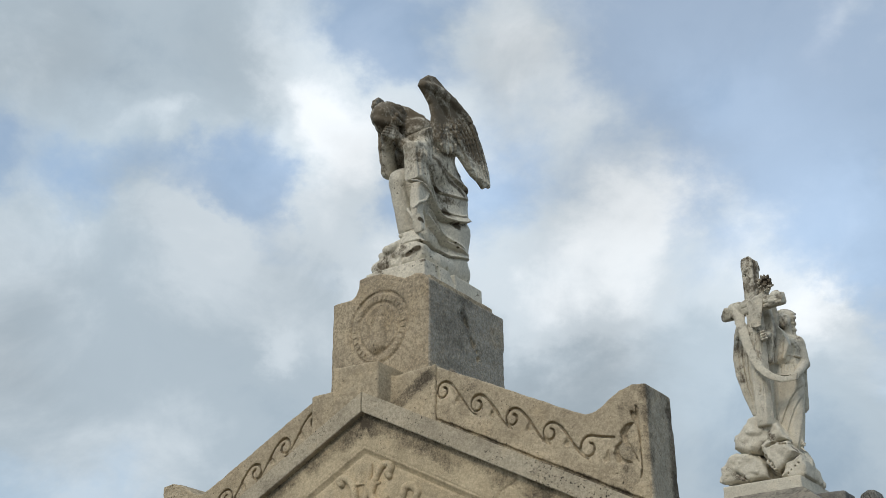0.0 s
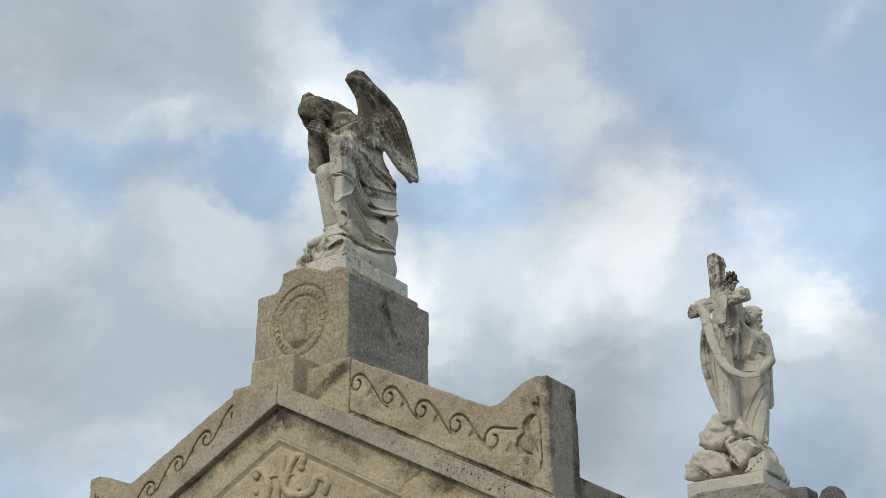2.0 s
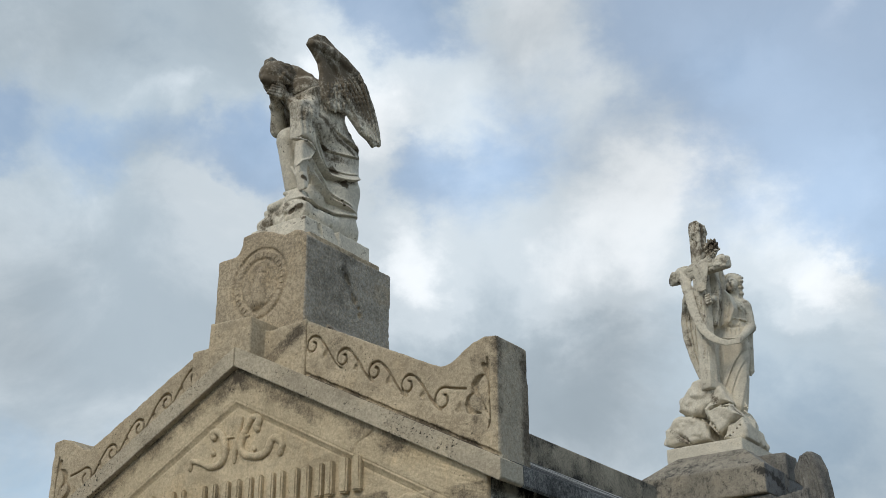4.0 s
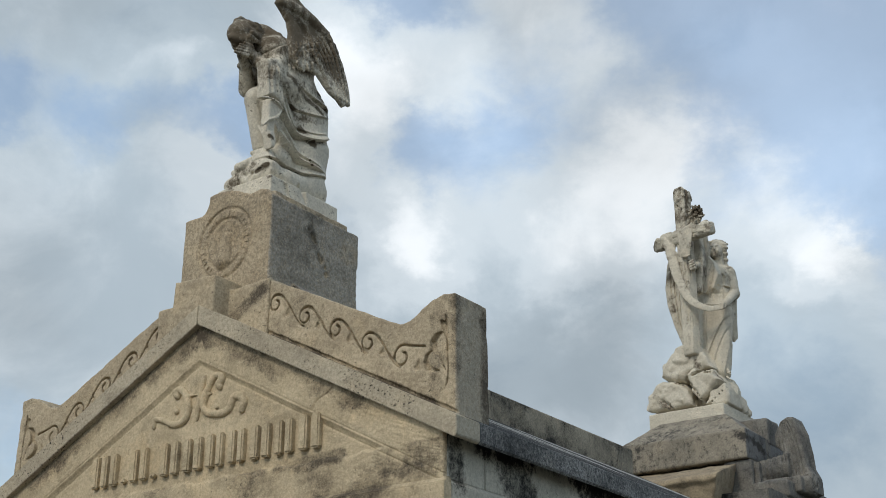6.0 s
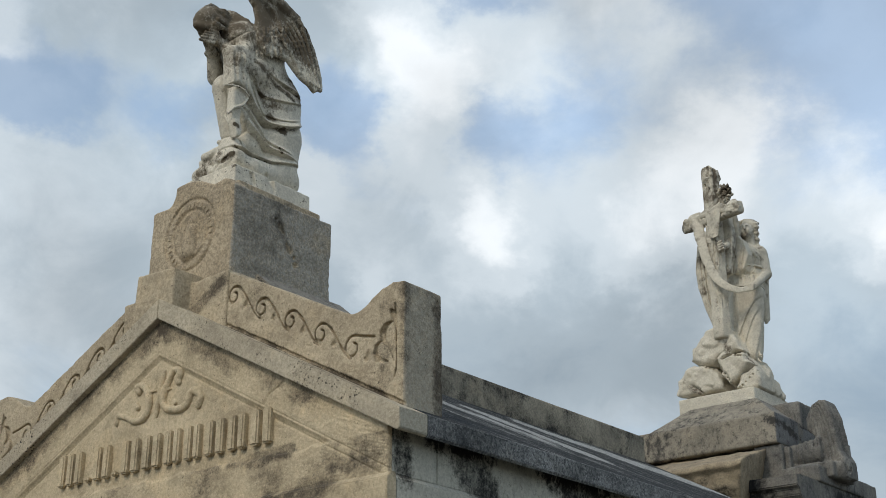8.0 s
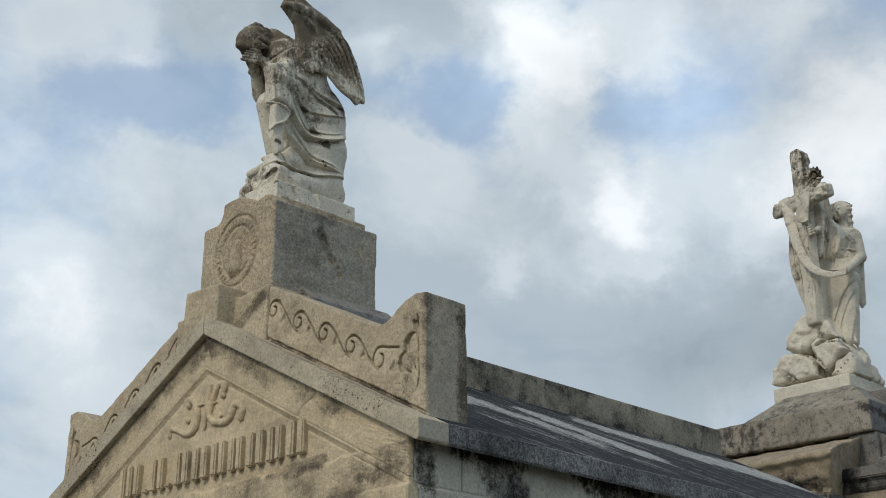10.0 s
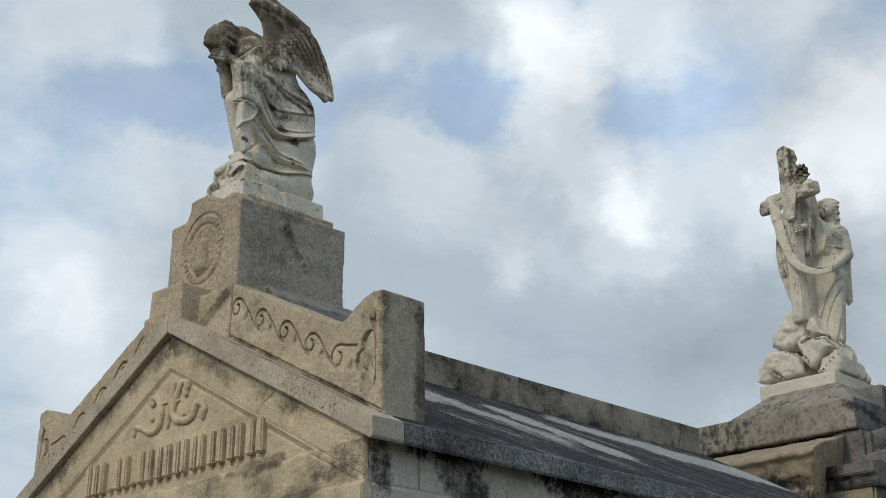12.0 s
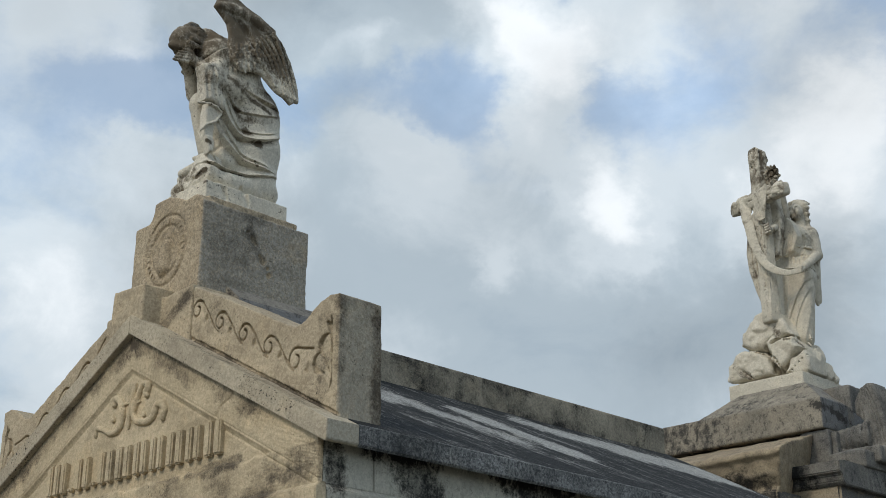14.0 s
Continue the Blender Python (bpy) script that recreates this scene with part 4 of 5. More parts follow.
# ---- the kneeling angel ----
def kneeling_angel():
    f = Block((-0.36, 0.06, 4.29), (0.34, 0.84, 5.53), 0.0039)
    f.slab((-0.19, 0.25, 4.305), (0.172, 0.757, 4.40), 0.006)
    # the robe: hips, bent back, skirt falling to the plinth
    f.ball((0, 0.612, 4.88), (0.150, 0.168, 0.20), 0.03)
    f.ball((0, 0.616, 4.731), (0.152, 0.165, 0.17), 0.05)
    f.cone((0, 0.599, 4.942), (0, 0.373, 5.169), 0.142, 0.108, 0.05)
    f.cone((0, 0.618, 4.698), (0, 0.616, 4.517), 0.155, 0.150, 0.04)
    f.cone((0.085, 0.334, 5.189), (-0.11, 0.338, 5.197), 0.052, 0.054, 0.07)
    # thigh, knee, shin and the flat of cloth beside them
    f.cone((-0.025, 0.341, 4.903), (-0.005, 0.578, 4.866), 0.074, 0.11, 0.03)
    f.cone((-0.025, 0.328, 4.904), (-0.025, 0.381, 4.658), 0.068, 0.052, 0.010)
    f.slab((-0.080, 0.289, 4.904), (0.035, 0.387, 4.964), 0.022, 0.02, tilt=(-4, 0))
    f.cone((0.035, 0.407, 4.88), (0.035, 0.46, 4.608), 0.070, 0.078, 0.03)
    f.cone((0.005, 0.387, 4.891), (0.005, 0.417, 4.654), 0.052, 0.05, 0.03)
    # mound of cloth and rock at the front of the plinth
    for n, (c, r, q) in enumerate((((0.03, 0.343, 4.521), 0.085, (1.1, 1, 0.8)), ((-0.03, 0.342, 4.519), 0.075, (1.1, 0.9, 0.8)), ((-0.07, 0.309, 4.473), 0.062, (1, 0.9, 0.95)), ((-0.1, 0.303, 4.491), 0.045, (1, 1, 0.9)), ((-0.02, 0.305, 4.42), 0.055, (1.4, 0.8, 0.8)),
                                   ((-0.13, 0.289, 4.437), 0.05, (1, 1, 1)), ((0.09, 0.344, 4.467), 0.060, (1, 1.1, 0.9)))):
        f.facets(c, r, 80 + n, 14, 0.02, 0.014, q)
    for a, b, r in (((0.06, 0.335, 4.585), (-0.07, 0.269, 4.508), 0.024), ((0.08, 0.328, 4.545), (-0.02, 0.284, 4.474), 0.022), ((0.1, 0.322, 4.499), (0.02, 0.294, 4.429), 0.022), ((0, 0.288, 4.577), (0.04, 0.343, 4.604), 0.018), ((0.12, 0.302, 4.458), (0.09, 0.313, 4.43), 0.02)):
        f.cone(a, b, r * 0.7, r, 0.008)
    for a, b in (((-0.02, 0.243, 4.474), (0.03, 0.262, 4.492)), ((0.06, 0.273, 4.46), (0.11, 0.291, 4.487)), ((0, 0.267, 4.415), (0.02, 0.276, 4.453))):
        f.cone(a, b, 0.008, 0.012, 0.006, cut=True)
    # cloth that lies on the plinth under the hem
    f.cone((0.08, 0.419, 4.452), (0.05, 0.681, 4.479), 0.075, 0.082, 0.02)
    for c, r in (((0.105, 0.587, 4.455), (0.04, 0.045, 0.06)), ((0.085, 0.694, 4.484), (0.05, 0.036, 0.066)), ((0.11, 0.463, 4.444), (0.04, 0.06, 0.05))):
        f.ball(c, r, 0.012)
    # swags and hem
    for line, deep, above, below in (
            ([(0.344, 5.033), (0.462, 4.981), (0.555, 4.936), (0.713, 4.95)], 0.020, 0.040, 0.026), ([(0.324, 4.997), (0.42, 4.875), (0.512, 4.81), (0.728, 4.923)], 0.012, 0.022, 0.020),
            ([(0.32, 4.995), (0.374, 4.767), (0.472, 4.586), (0.766, 4.829)], 0.027, 0.048, 0.040), ([(0.351, 4.987), (0.416, 4.795), (0.503, 4.669), (0.723, 4.832)], 0.008, 0.018, 0.016),
            ([(0.28, 4.953), (0.332, 4.685), (0.449, 4.538), (0.684, 4.578)], 0.026, 0.045, 0.050), ([(0.331, 4.895), (0.387, 4.698), (0.481, 4.583), (0.647, 4.59)], 0.012, 0.026, 0.024),
            ([(0.264, 4.527), (0.357, 4.495), (0.487, 4.483), (0.763, 4.585)], 0.016, 0.035, 0.020), ([(0.378, 5.049), (0.473, 5.02), (0.556, 4.997), (0.685, 5.034)], 0.007, 0.020, 0.014),
            ([(0.289, 4.798), (0.296, 4.689), (0.319, 4.603), (0.357, 4.539)], 0.006, 0.020, 0.020)):
        f.drape(line, "x", 1, deep, above, below, 0.0)
    f.fold([(0.25, 0.353, 4.388), (0.25, 0.362, 4.367), (0.25, 0.368, 4.351), (0.25, 0.373, 4.329)], 0.008, "x", 1, 0.008, cut=True, mid=0.013)
    f.fold([(0.25, 0.475, 4.429), (0.25, 0.485, 4.402), (0.25, 0.499, 4.376), (0.25, 0.506, 4.335)], 0.008, "x", 1, 0.008, cut=True, mid=0.013)
    # soft creases down the shin and above the ankle
    for line in ([(0.077, 0.24, 4.825), (0.087, 0.24, 4.78), (0.096, 0.25, 4.737), (0.101, 0.26, 4.698)], [(0.016, 0.24, 4.861), (0.029, 0.24, 4.792), (0.036, 0.25, 4.73), (0.043, 0.26, 4.661)], [(0.094, 0.25, 4.718), (0.064, 0.27, 4.659), (0.042, 0.28, 4.628), (0.004, 0.28, 4.621)]):
        f.fold(line, 0.004, "y", -1, 0.008, cut=True, mid=0.008)
    # bodice edge over the bare back
    f.drape([(0.246, 5.074), (0.291, 5.182), (0.398, 5.242), (0.569, 5.125)], "x", 1, -0.014, 0.016, 0.030, 0.0)
    # bare neck, bowed head
    f.cone((-0.015, 0.419, 5.265), (-0.045, 0.285, 5.248), 0.066, 0.050, 0.05)
    f.ball((-0.05, 0.2, 5.194), (0.048, 0.050, 0.062), 0.012, turn=(38, 0, 0))
    f.cone((-0.05, 0.151, 5.174), (-0.05, 0.157, 5.156), 0.012, 0.010, 0.008)
    hair = np.array((-0.05, 0.242, 5.263))
    f.ball(hair, (0.078, 0.094, 0.066), 0.008, turn=(-12, 0, 0))
    f.cone((-0.035, 0.282, 5.267), (-0.025, 0.357, 5.28), 0.056, 0.045, 0.03)
    f.ball((-0.04, 0.178, 5.237), (0.070, 0.060, 0.052), 0.02, turn=(20, 0, 0))
    f.cone((-0.045, 0.128, 5.187), (0.01, 0.196, 5.185), 0.020, 0.030, 0.02)
    for n in range(15):      # wavy locks from the parting down to the nape
        s = -1 + 2 * n / 14
        line = [hair + np.array((0.076 * s * w, q, z)) for w, q, z in ((0.35, -0.080, 0.03), (0.85, -0.045, 0.06), (1.0, 0.015, 0.06), (0.85, 0.085, 0.035))]
        f.fold([tuple(p) for p in line], 0.006, "z", 1, 0.004, cut=n % 2 == 0, mid=0.009)
    f.tube([tuple(hair + np.array((0.076 * math.sin(a), -0.004 - 0.090 * math.cos(a), -0.010 + 0.014 * math.cos(2 * a) + 0.004 * math.sin(11 * a)))) for a in np.linspace(-2.0, 2.0, 26)], 0.011, k=0.010)
    f.tube([tuple(hair + np.array((0.075 * math.sin(a), 0.004 - 0.087 * math.cos(a), 0.022 + 0.006 * math.sin(9 * a)))) for a in np.linspace(-2.2, 2.2, 26)], 0.008, k=0.006)
    for a, b in (((0.025, 0.242, 5.267), (0.015, 0.324, 5.26)), ((0.035, 0.2, 5.222), (0.025, 0.298, 5.223)), ((0.04, 0.181, 5.187), (0.03, 0.269, 5.19))):
        f.cone(a, b, 0.013, 0.010, 0.010)
    # far arm: dark sleeve down to the elbow beside the knee
    f.cone((-0.135, 0.376, 5.217), (-0.115, 0.349, 5.013), 0.048, 0.042, 0.02)
    f.cone((-0.115, 0.333, 4.999), (-0.06, 0.253, 5.098), 0.043, 0.031, 0.010)
    f.tube([tuple(np.array((-0.06, 0.254, 5.085)) + np.array((0.033 * math.cos(a), 0.033 * math.sin(a), 0.004 * math.sin(a)))) for a in np.linspace(0, 2 * math.pi, 12)], 0.008, k=0.004)
    f.cone((-0.05, 0.243, 5.083), (-0.02, 0.183, 5.112), 0.027, 0.024, 0.006)
    # near arm: shoulder, elbow, forearm up to the clasped palms
    f.cone((0.095, 0.355, 5.168), (0.105, 0.298, 5.007), 0.046, 0.048, 0.05)
    f.cone((0.06, 0.484, 5.178), (0.06, 0.516, 5.022), 0.092, 0.10, 0.05)
    f.cone((0.065, 0.418, 5.128), (0.075, 0.398, 4.996), 0.066, 0.08, 0.05)
    f.cone((0.125, 0.273, 4.985), (0.02, 0.269, 5.092), 0.045, 0.033, 0.012)
    f.tube([tuple(np.array((0.02, 0.273, 5.097)) + np.array((-0.010 * math.cos(a), 0.026 * math.cos(a), 0.033 * math.sin(a)))) for a in np.linspace(0, 2 * math.pi, 12)], 0.010, k=0.004)
    f.cone((0.015, 0.266, 5.102), (0.005, 0.202, 5.129), 0.025, 0.029, 0.004)
    for n in range(4):
        a, b = np.array((0.026, 0.209, 5.131)), np.array((0.012, 0.143, 5.134))
        step = np.array((0, 0.161, 5.071)) - np.array((0.012, 0.205, 5.158))
        f.cone(tuple(a + step * (n / 5 - 0.08)), tuple(b + step * (n / 5 + 0.02)), 0.0105, 0.0080, 0.0015)
    f.cone((0.03, 0.203, 5.144), (0.022, 0.161, 5.149), 0.0115, 0.008, 0.003)
    # wide sleeve hanging from the forearm, its hem turned, then the tail of cloth in zigzag turns
    f.outline([(0.205, 5.038), (0.269, 5.074), (0.308, 5.056), (0.325, 4.961), (0.356, 4.821), (0.32, 4.838), (0.288, 4.849), (0.257, 4.848), (0.23, 4.84), (0.224, 4.925), (0.217, 4.99)], "x", 0.055, 0.150, 0.022, k=0.012)
    for line in ([(0.13, 0.19, 4.99), (0.13, 0.203, 4.937), (0.13, 0.202, 4.885), (0.13, 0.214, 4.832)], [(0.13, 0.223, 5.012), (0.13, 0.235, 4.959), (0.13, 0.239, 4.896), (0.13, 0.252, 4.843)], [(0.13, 0.26, 5.03), (0.13, 0.272, 4.976), (0.13, 0.277, 4.9), (0.13, 0.29, 4.847)], [(0.13, 0.295, 5.027), (0.13, 0.307, 4.973), (0.13, 0.312, 4.896), (0.13, 0.324, 4.843)]):
        f.fold(line, 0.005, "x", 1, 0.006, cut=True, mid=0.009)
    f.tube([(0.135, 0.194, 4.812), (0.145, 0.224, 4.819), (0.15, 0.26, 4.824), (0.152, 0.297, 4.817), (0.15, 0.33, 4.803)], 0.005, k=0.008)
    f.outline([(0.247, 4.831), (0.32, 4.835), (0.344, 4.8), (0.317, 4.752), (0.267, 4.721), (0.243, 4.685), (0.243, 4.765)], "x", 0.085, 0.140, 0.012, k=0.005)
    f.tube([(0.14, 0.334, 4.792), (0.145, 0.301, 4.741), (0.14, 0.246, 4.705), (0.125, 0.227, 4.673)], 0.005, k=0.006)
    f.outline([(0.242, 4.713), (0.306, 4.737), (0.307, 4.655), (0.291, 4.648), (0.264, 4.652), (0.255, 4.639)], "x", 0.085, 0.128, 0.010, k=0.005)
    f.outline([(0.251, 4.653), (0.294, 4.662), (0.31, 4.618), (0.3, 4.573), (0.282, 4.571), (0.277, 4.557)], "x", 0.090, 0.140, 0.010, k=0.005)
    f.cone((0.142, 0.246, 4.619), (0.145, 0.268, 4.618), 0.012, 0.009, 0.003, cut=True)
    f.tube([(0.06, 0.264, 4.696), (0.09, 0.264, 4.649), (0.11, 0.269, 4.613)], 0.010, 0.006, k=0.006)
    # wings: an arched shoulder, small scales under it, then long pinions
    rim = [(0.248, 5.393), (0.26, 5.433), (0.305, 5.475), (0.353, 5.483), (0.421, 5.443), (0.504, 5.41), (0.558, 5.377), (0.593, 5.357), (0.598, 5.331), (0.638, 5.278), (0.688, 5.194), (0.721, 5.104), (0.743, 4.999), (0.744, 4.965), (0.725, 4.968),
           (0.699, 4.948), (0.664, 4.975), (0.611, 4.999), (0.557, 5.046), (0.526, 5.074), (0.482, 5.077), (0.417, 5.064), (0.363, 5.109), (0.337, 5.193), (0.338, 5.248), (0.324, 5.31), (0.29, 5.35)]
    plane = lambda p, sx: -0.02 + sx * (0.168 + 0.20 * (p - 0.3))  # noqa: E731
    f.outline(rim, "x", -0.016, 0.016, 0.012, 0.006, bend=lambda p, q: plane(p, 1))
    f.outline([(p + 0.020, q - 0.004) for p, q in rim], "x", -0.016, 0.016, 0.012, 0.006, bend=lambda p, q: plane(p, -1))
    for sx in (1, -1):
        f.cone((-0.02 + sx * 0.05, 0.48, 5.15), (-0.02 + sx * 0.19, 0.46, 5.24), 0.075, 0.030, 0.03)
    f.cone((0.12, 0.416, 5.159), (0.15, 0.527, 5.15), 0.055, 0.040, 0.05)
    over = lambda pts, dy=0.0, dz=0.0: [(0.3, y + dy, z + dz) for y, z in pts]  # noqa: E731
    f.fold(over([(0.24, 5.387), (0.353, 5.439), (0.54, 5.364), (0.637, 5.252)]), 0.020, "x", 1, 0.014, mid=0.024, rb=0.008)
    f.fold(over([(0.264, 5.365), (0.319, 5.328), (0.342, 5.254), (0.348, 5.155)]), 0.014, "x", 1, 0.014, mid=0.020)
    f.fold(over([(0.334, 5.371), (0.409, 5.323), (0.458, 5.261), (0.461, 5.204)]), 0.008, "x", 1, 0.010, cut=True, lift=-0.002, mid=0.016)
    for n in range(6):
        line = [(y + n * dy, z + n * dz) for (y, z), dy, dz in (((0.438, 5.213), 0.025, 0.0216), ((0.503, 5.173), 0.0258, 0.012), ((0.548, 5.102), 0.0217, 0.0068), ((0.612, 4.996), 0.0206, -0.0036))]
        f.fold(over(line), 0.006, "x", 1, 0.006, lift=0.003, mid=0.011, rb=0.008)
        f.fold(over(line, 0.0125, 0.0124), 0.003, "x", 1, 0.003, cut=True, lift=-0.003, mid=0.008)
    rg = random.Random(5)
    y0, z0 = (0.367, 5.206)
    for n in range(46):
        q = f.skin_at((0.3, y0 + 0.0237 * (n % 6) + 0.017 * rg.random(), z0 + 0.011 * (n % 6) - 0.0032 * n - 0.0096 * rg.random()), "x", 1)
        if q and q[0] > 0.08:
            f.cone(q, (q[0] - 0.002, q[1] + 0.012, q[2] - 0.024), 0.009, 0.006, 0.003)
    f.weather(0.0014, 0.05, 31).weather(0.0010, 0.014, 32)
    return f.mesh()


angel = part("angel_statue", kneeling_angel(), M_MARBLE)
angel.data.transform(Matrix.Translation((0.01, -0.5, -4.305)))
angel.location = (-0.01, 0.5, 4.312)
tagged(angel, "white marble kneeling angel with blackened wings on a stone pedestal", "statue")


# ---- the tomb behind ----
tomb_b = thing("scrolled_tomb", (-0.9, 8.0, 0), "grey veined marble tomb with stepped top and carved scrolls", "tomb")
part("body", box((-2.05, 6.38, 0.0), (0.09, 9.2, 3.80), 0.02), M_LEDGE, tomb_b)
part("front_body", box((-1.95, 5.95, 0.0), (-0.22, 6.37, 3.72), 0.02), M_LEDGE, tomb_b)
part("main_cornice", prism([(6.37, 3.76), (6.34, 3.79), (6.33, 3.84), (6.29, 3.86), (6.29, 3.945), (6.40, 3.96), (8.9, 3.96), (8.9, 3.76)], "x", -2.1, 0.15, 0.008), M_SCROLL, tomb_b)


def cap_stone(lo, hi, top, seed, mat, name, label=""):
    """A block with worn edges; top: how far its upper rim draws in over how much height."""
    f = Block(np.array(lo) - 0.06, np.array(hi) + 0.06, 0.014)
    f.slab(lo, hi, 0.008)
    if top:
        a = math.degrees(math.atan2(top[1], top[0]))
        rad = radians(a)
        X, Y, Z = f.window(f.lo, f.lo + f.h * f.n)[1]
        for n, p in ((np.array((0, -math.sin(rad), math.cos(rad))), (0, lo[1], hi[2] - top[1])), (np.array((math.sin(rad), 0, math.cos(rad))), (hi[0], 0, hi[2] - top[1])),
                     (np.array((-math.sin(rad), 0, math.cos(rad))), (lo[0], 0, hi[2] - top[1]))):
            f.d = np.maximum(f.d, (X - p[0]) * n[0] + (Y - p[1]) * n[1] + (Z - p[2]) * n[2])
    f.weather(0.003, 0.15, seed).weather(0.002, 0.05, seed + 1)
    return part(name, f.mesh(), mat, tomb_b, label)


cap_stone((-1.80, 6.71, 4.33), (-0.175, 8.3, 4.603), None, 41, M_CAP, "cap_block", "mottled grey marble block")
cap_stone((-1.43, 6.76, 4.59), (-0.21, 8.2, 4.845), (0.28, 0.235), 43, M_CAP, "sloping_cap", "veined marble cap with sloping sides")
cap_stone((-0.62, 7.22, 4.55), (-0.17, 7.50, 4.825), (0.1, 0.03), 55, M_SCROLL, "rear_block", "dark broken block behind the cap")
cap_stone((-0.42, 6.75, 3.96), (-0.16, 7.6, 4.325), None, 47, M_SCROLL, "corner_block")
cap_stone((-0.155, 6.70, 3.95), (0.17, 7.9, 4.13), (0.1, 0.04), 49, M_SCROLL, "side_ledge")


def front_ledge():
    """A deep sloping ledge with a broken corner."""
    f = Block((-2.1, 5.76, 3.46), (0.0, 6.92, 4.42), 0.013)
    f.outline([(6.86, 4.335), (5.92, 4.048), (5.87, 4.022), (5.86, 3.985), (5.90, 3.95), (5.93, 3.84), (6.00, 3.75), (5.97, 3.70), (6.05, 3.60), (6.86, 3.58)], "x", -2.0, -0.10, 0.008)
    X, Y, Z = f.window(f.lo, f.lo + f.h * f.n)[1]
    f.d = np.maximum(f.d, (X + 0.085) * 0.93 + (Z - 4.06) * -0.24 + (Y - 5.85) * 0.28)      # broken corner, falling back under the ledge
    f.cone((-0.05, 6.02, 3.98), (-0.20, 5.86, 3.70), 0.03, 0.06, 0.012, cut=True)
    f.cone((-0.30, 5.84, 3.86), (-0.60, 5.82, 3.90), 0.05, 0.02, 0.02, cut=True)
    f.cone((-0.16, 5.86, 3.80), (-1.30, 5.90, 3.74), 0.020, 0.014, 0.008, cut=True)
    f.weather(0.010, 0.12, 45).weather(0.006, 0.05, 46)
    return f.mesh()


part("front_ledge", front_ledge(), M_BREAK, tomb_b, "chipped sloping ledge with a broken corner")


def side_scroll():
    """A carved bolster ending in a volute, with an upright console over it."""
    f = Block((-0.22, 6.72, 4.0), (0.50, 7.5, 4.86), 0.0065)
    f.cone((-0.13, 6.95, 4.235), (0.09, 7.04, 4.275), 0.100, 0.116, 0.01)
    for n in range(4):
        x, y, r = -0.10 + 0.05 * n, 6.962 + 0.020 * n, 0.106 + 0.004 * n
        f.tube([(x - 0.38 * r * math.cos(a), y + r * math.cos(a) * 0.92, 4.24 + 0.009 * n + r * math.sin(a)) for a in np.linspace(0, 2 * math.pi, 20)], 0.010, k=0.004, cut=True)
    f.ball((0.105, 7.035, 4.28), (0.045, 0.125, 0.135), 0.012, turn=(0, 0, 20))
    f.tube([(0.15 - 0.3 * (0.112 - 0.009 * n) * math.cos(n * 0.6), 7.02 + (0.112 - 0.009 * n) * math.cos(n * 0.6), 4.28 + (0.12 - 0.0095 * n) * math.sin(n * 0.6)) for n in range(12)], 0.013, k=0.004, cut=True)
    # upright console, curling over at its top and out into a second volute at its foot
    rim = [(0.075, 4.40), (0.0, 4.465), (-0.003, 4.566), (0.072, 4.68), (0.153, 4.712), (0.22, 4.705), (0.277, 4.571), (0.307, 4.393), (0.317, 4.259), (0.37, 4.165), (0.372, 4.02), (0.05, 4.0), (0.07, 4.2)]
    f.outline(rim, "y", 6.99, 7.24, 0.030, 0.012)
    for n in range(6):
        x = 0.03 + 0.042 * n
        f.fold([(0.06 + 0.3 * x, 6.9, 4.69), (x - 0.02, 6.9, 4.56), (x + 0.01, 6.9, 4.42), (x + 0.05, 6.9, 4.06)], 0.006, "y", -1, 0.006, cut=True, lift=-0.002, mid=0.012)
        f.fold([(0.45, 7.03 + 0.034 * n, 4.66), (0.45, 7.03 + 0.034 * n, 4.5), (0.45, 7.03 + 0.034 * n, 4.4), (0.45, 7.03 + 0.034 * n, 4.25)], 0.006, "x", 1, 0.006, cut=True, lift=-0.001, mid=0.010)
    f.tube([(0.085 + (0.075 - 0.007 * n) * math.cos(2.6 + n * 0.65), 6.985, 4.555 + (0.10 - 0.009 * n) * math.sin(2.6 + n * 0.65)) for n in range(10)], 0.011, k=0.004, cut=True)
    f.ball((0.31, 7.06, 4.10), (0.075, 0.12, 0.115), 0.012)
    f.tube([(0.378, 7.05 + (0.095 - 0.009 * n) * math.cos(n * 0.65), 4.10 + (0.100 - 0.009 * n) * math.sin(n * 0.65)) for n in range(10)], 0.012, k=0.004, cut=True)
    f.tube([(0.315 + (0.055 - 0.005 * n) * math.cos(n * 0.65), 6.965, 4.10 + (0.085 - 0.008 * n) * math.sin(n * 0.65)) for n in range(10)], 0.011, k=0.004, cut=True)
    f.slab((-0.165, 6.80, 4.0), (-0.105, 6.86, 4.30), 0.008, 0.004)
    f.slab((-0.12, 6.86, 4.01), (0.30, 7.3, 4.15), 0.02, 0.03)
    f.weather(0.003, 0.06, 51).weather(0.002, 0.03, 52)
    return f.mesh()


SCROLL = side_scroll()
SCROLL[0][:, 0] = -0.16 + 0.84 * (SCROLL[0][:, 0] + 0.16)
part("side_scroll", SCROLL, M_SCROLL, tomb_b, "streaked grey marble bolster and scrolled console")


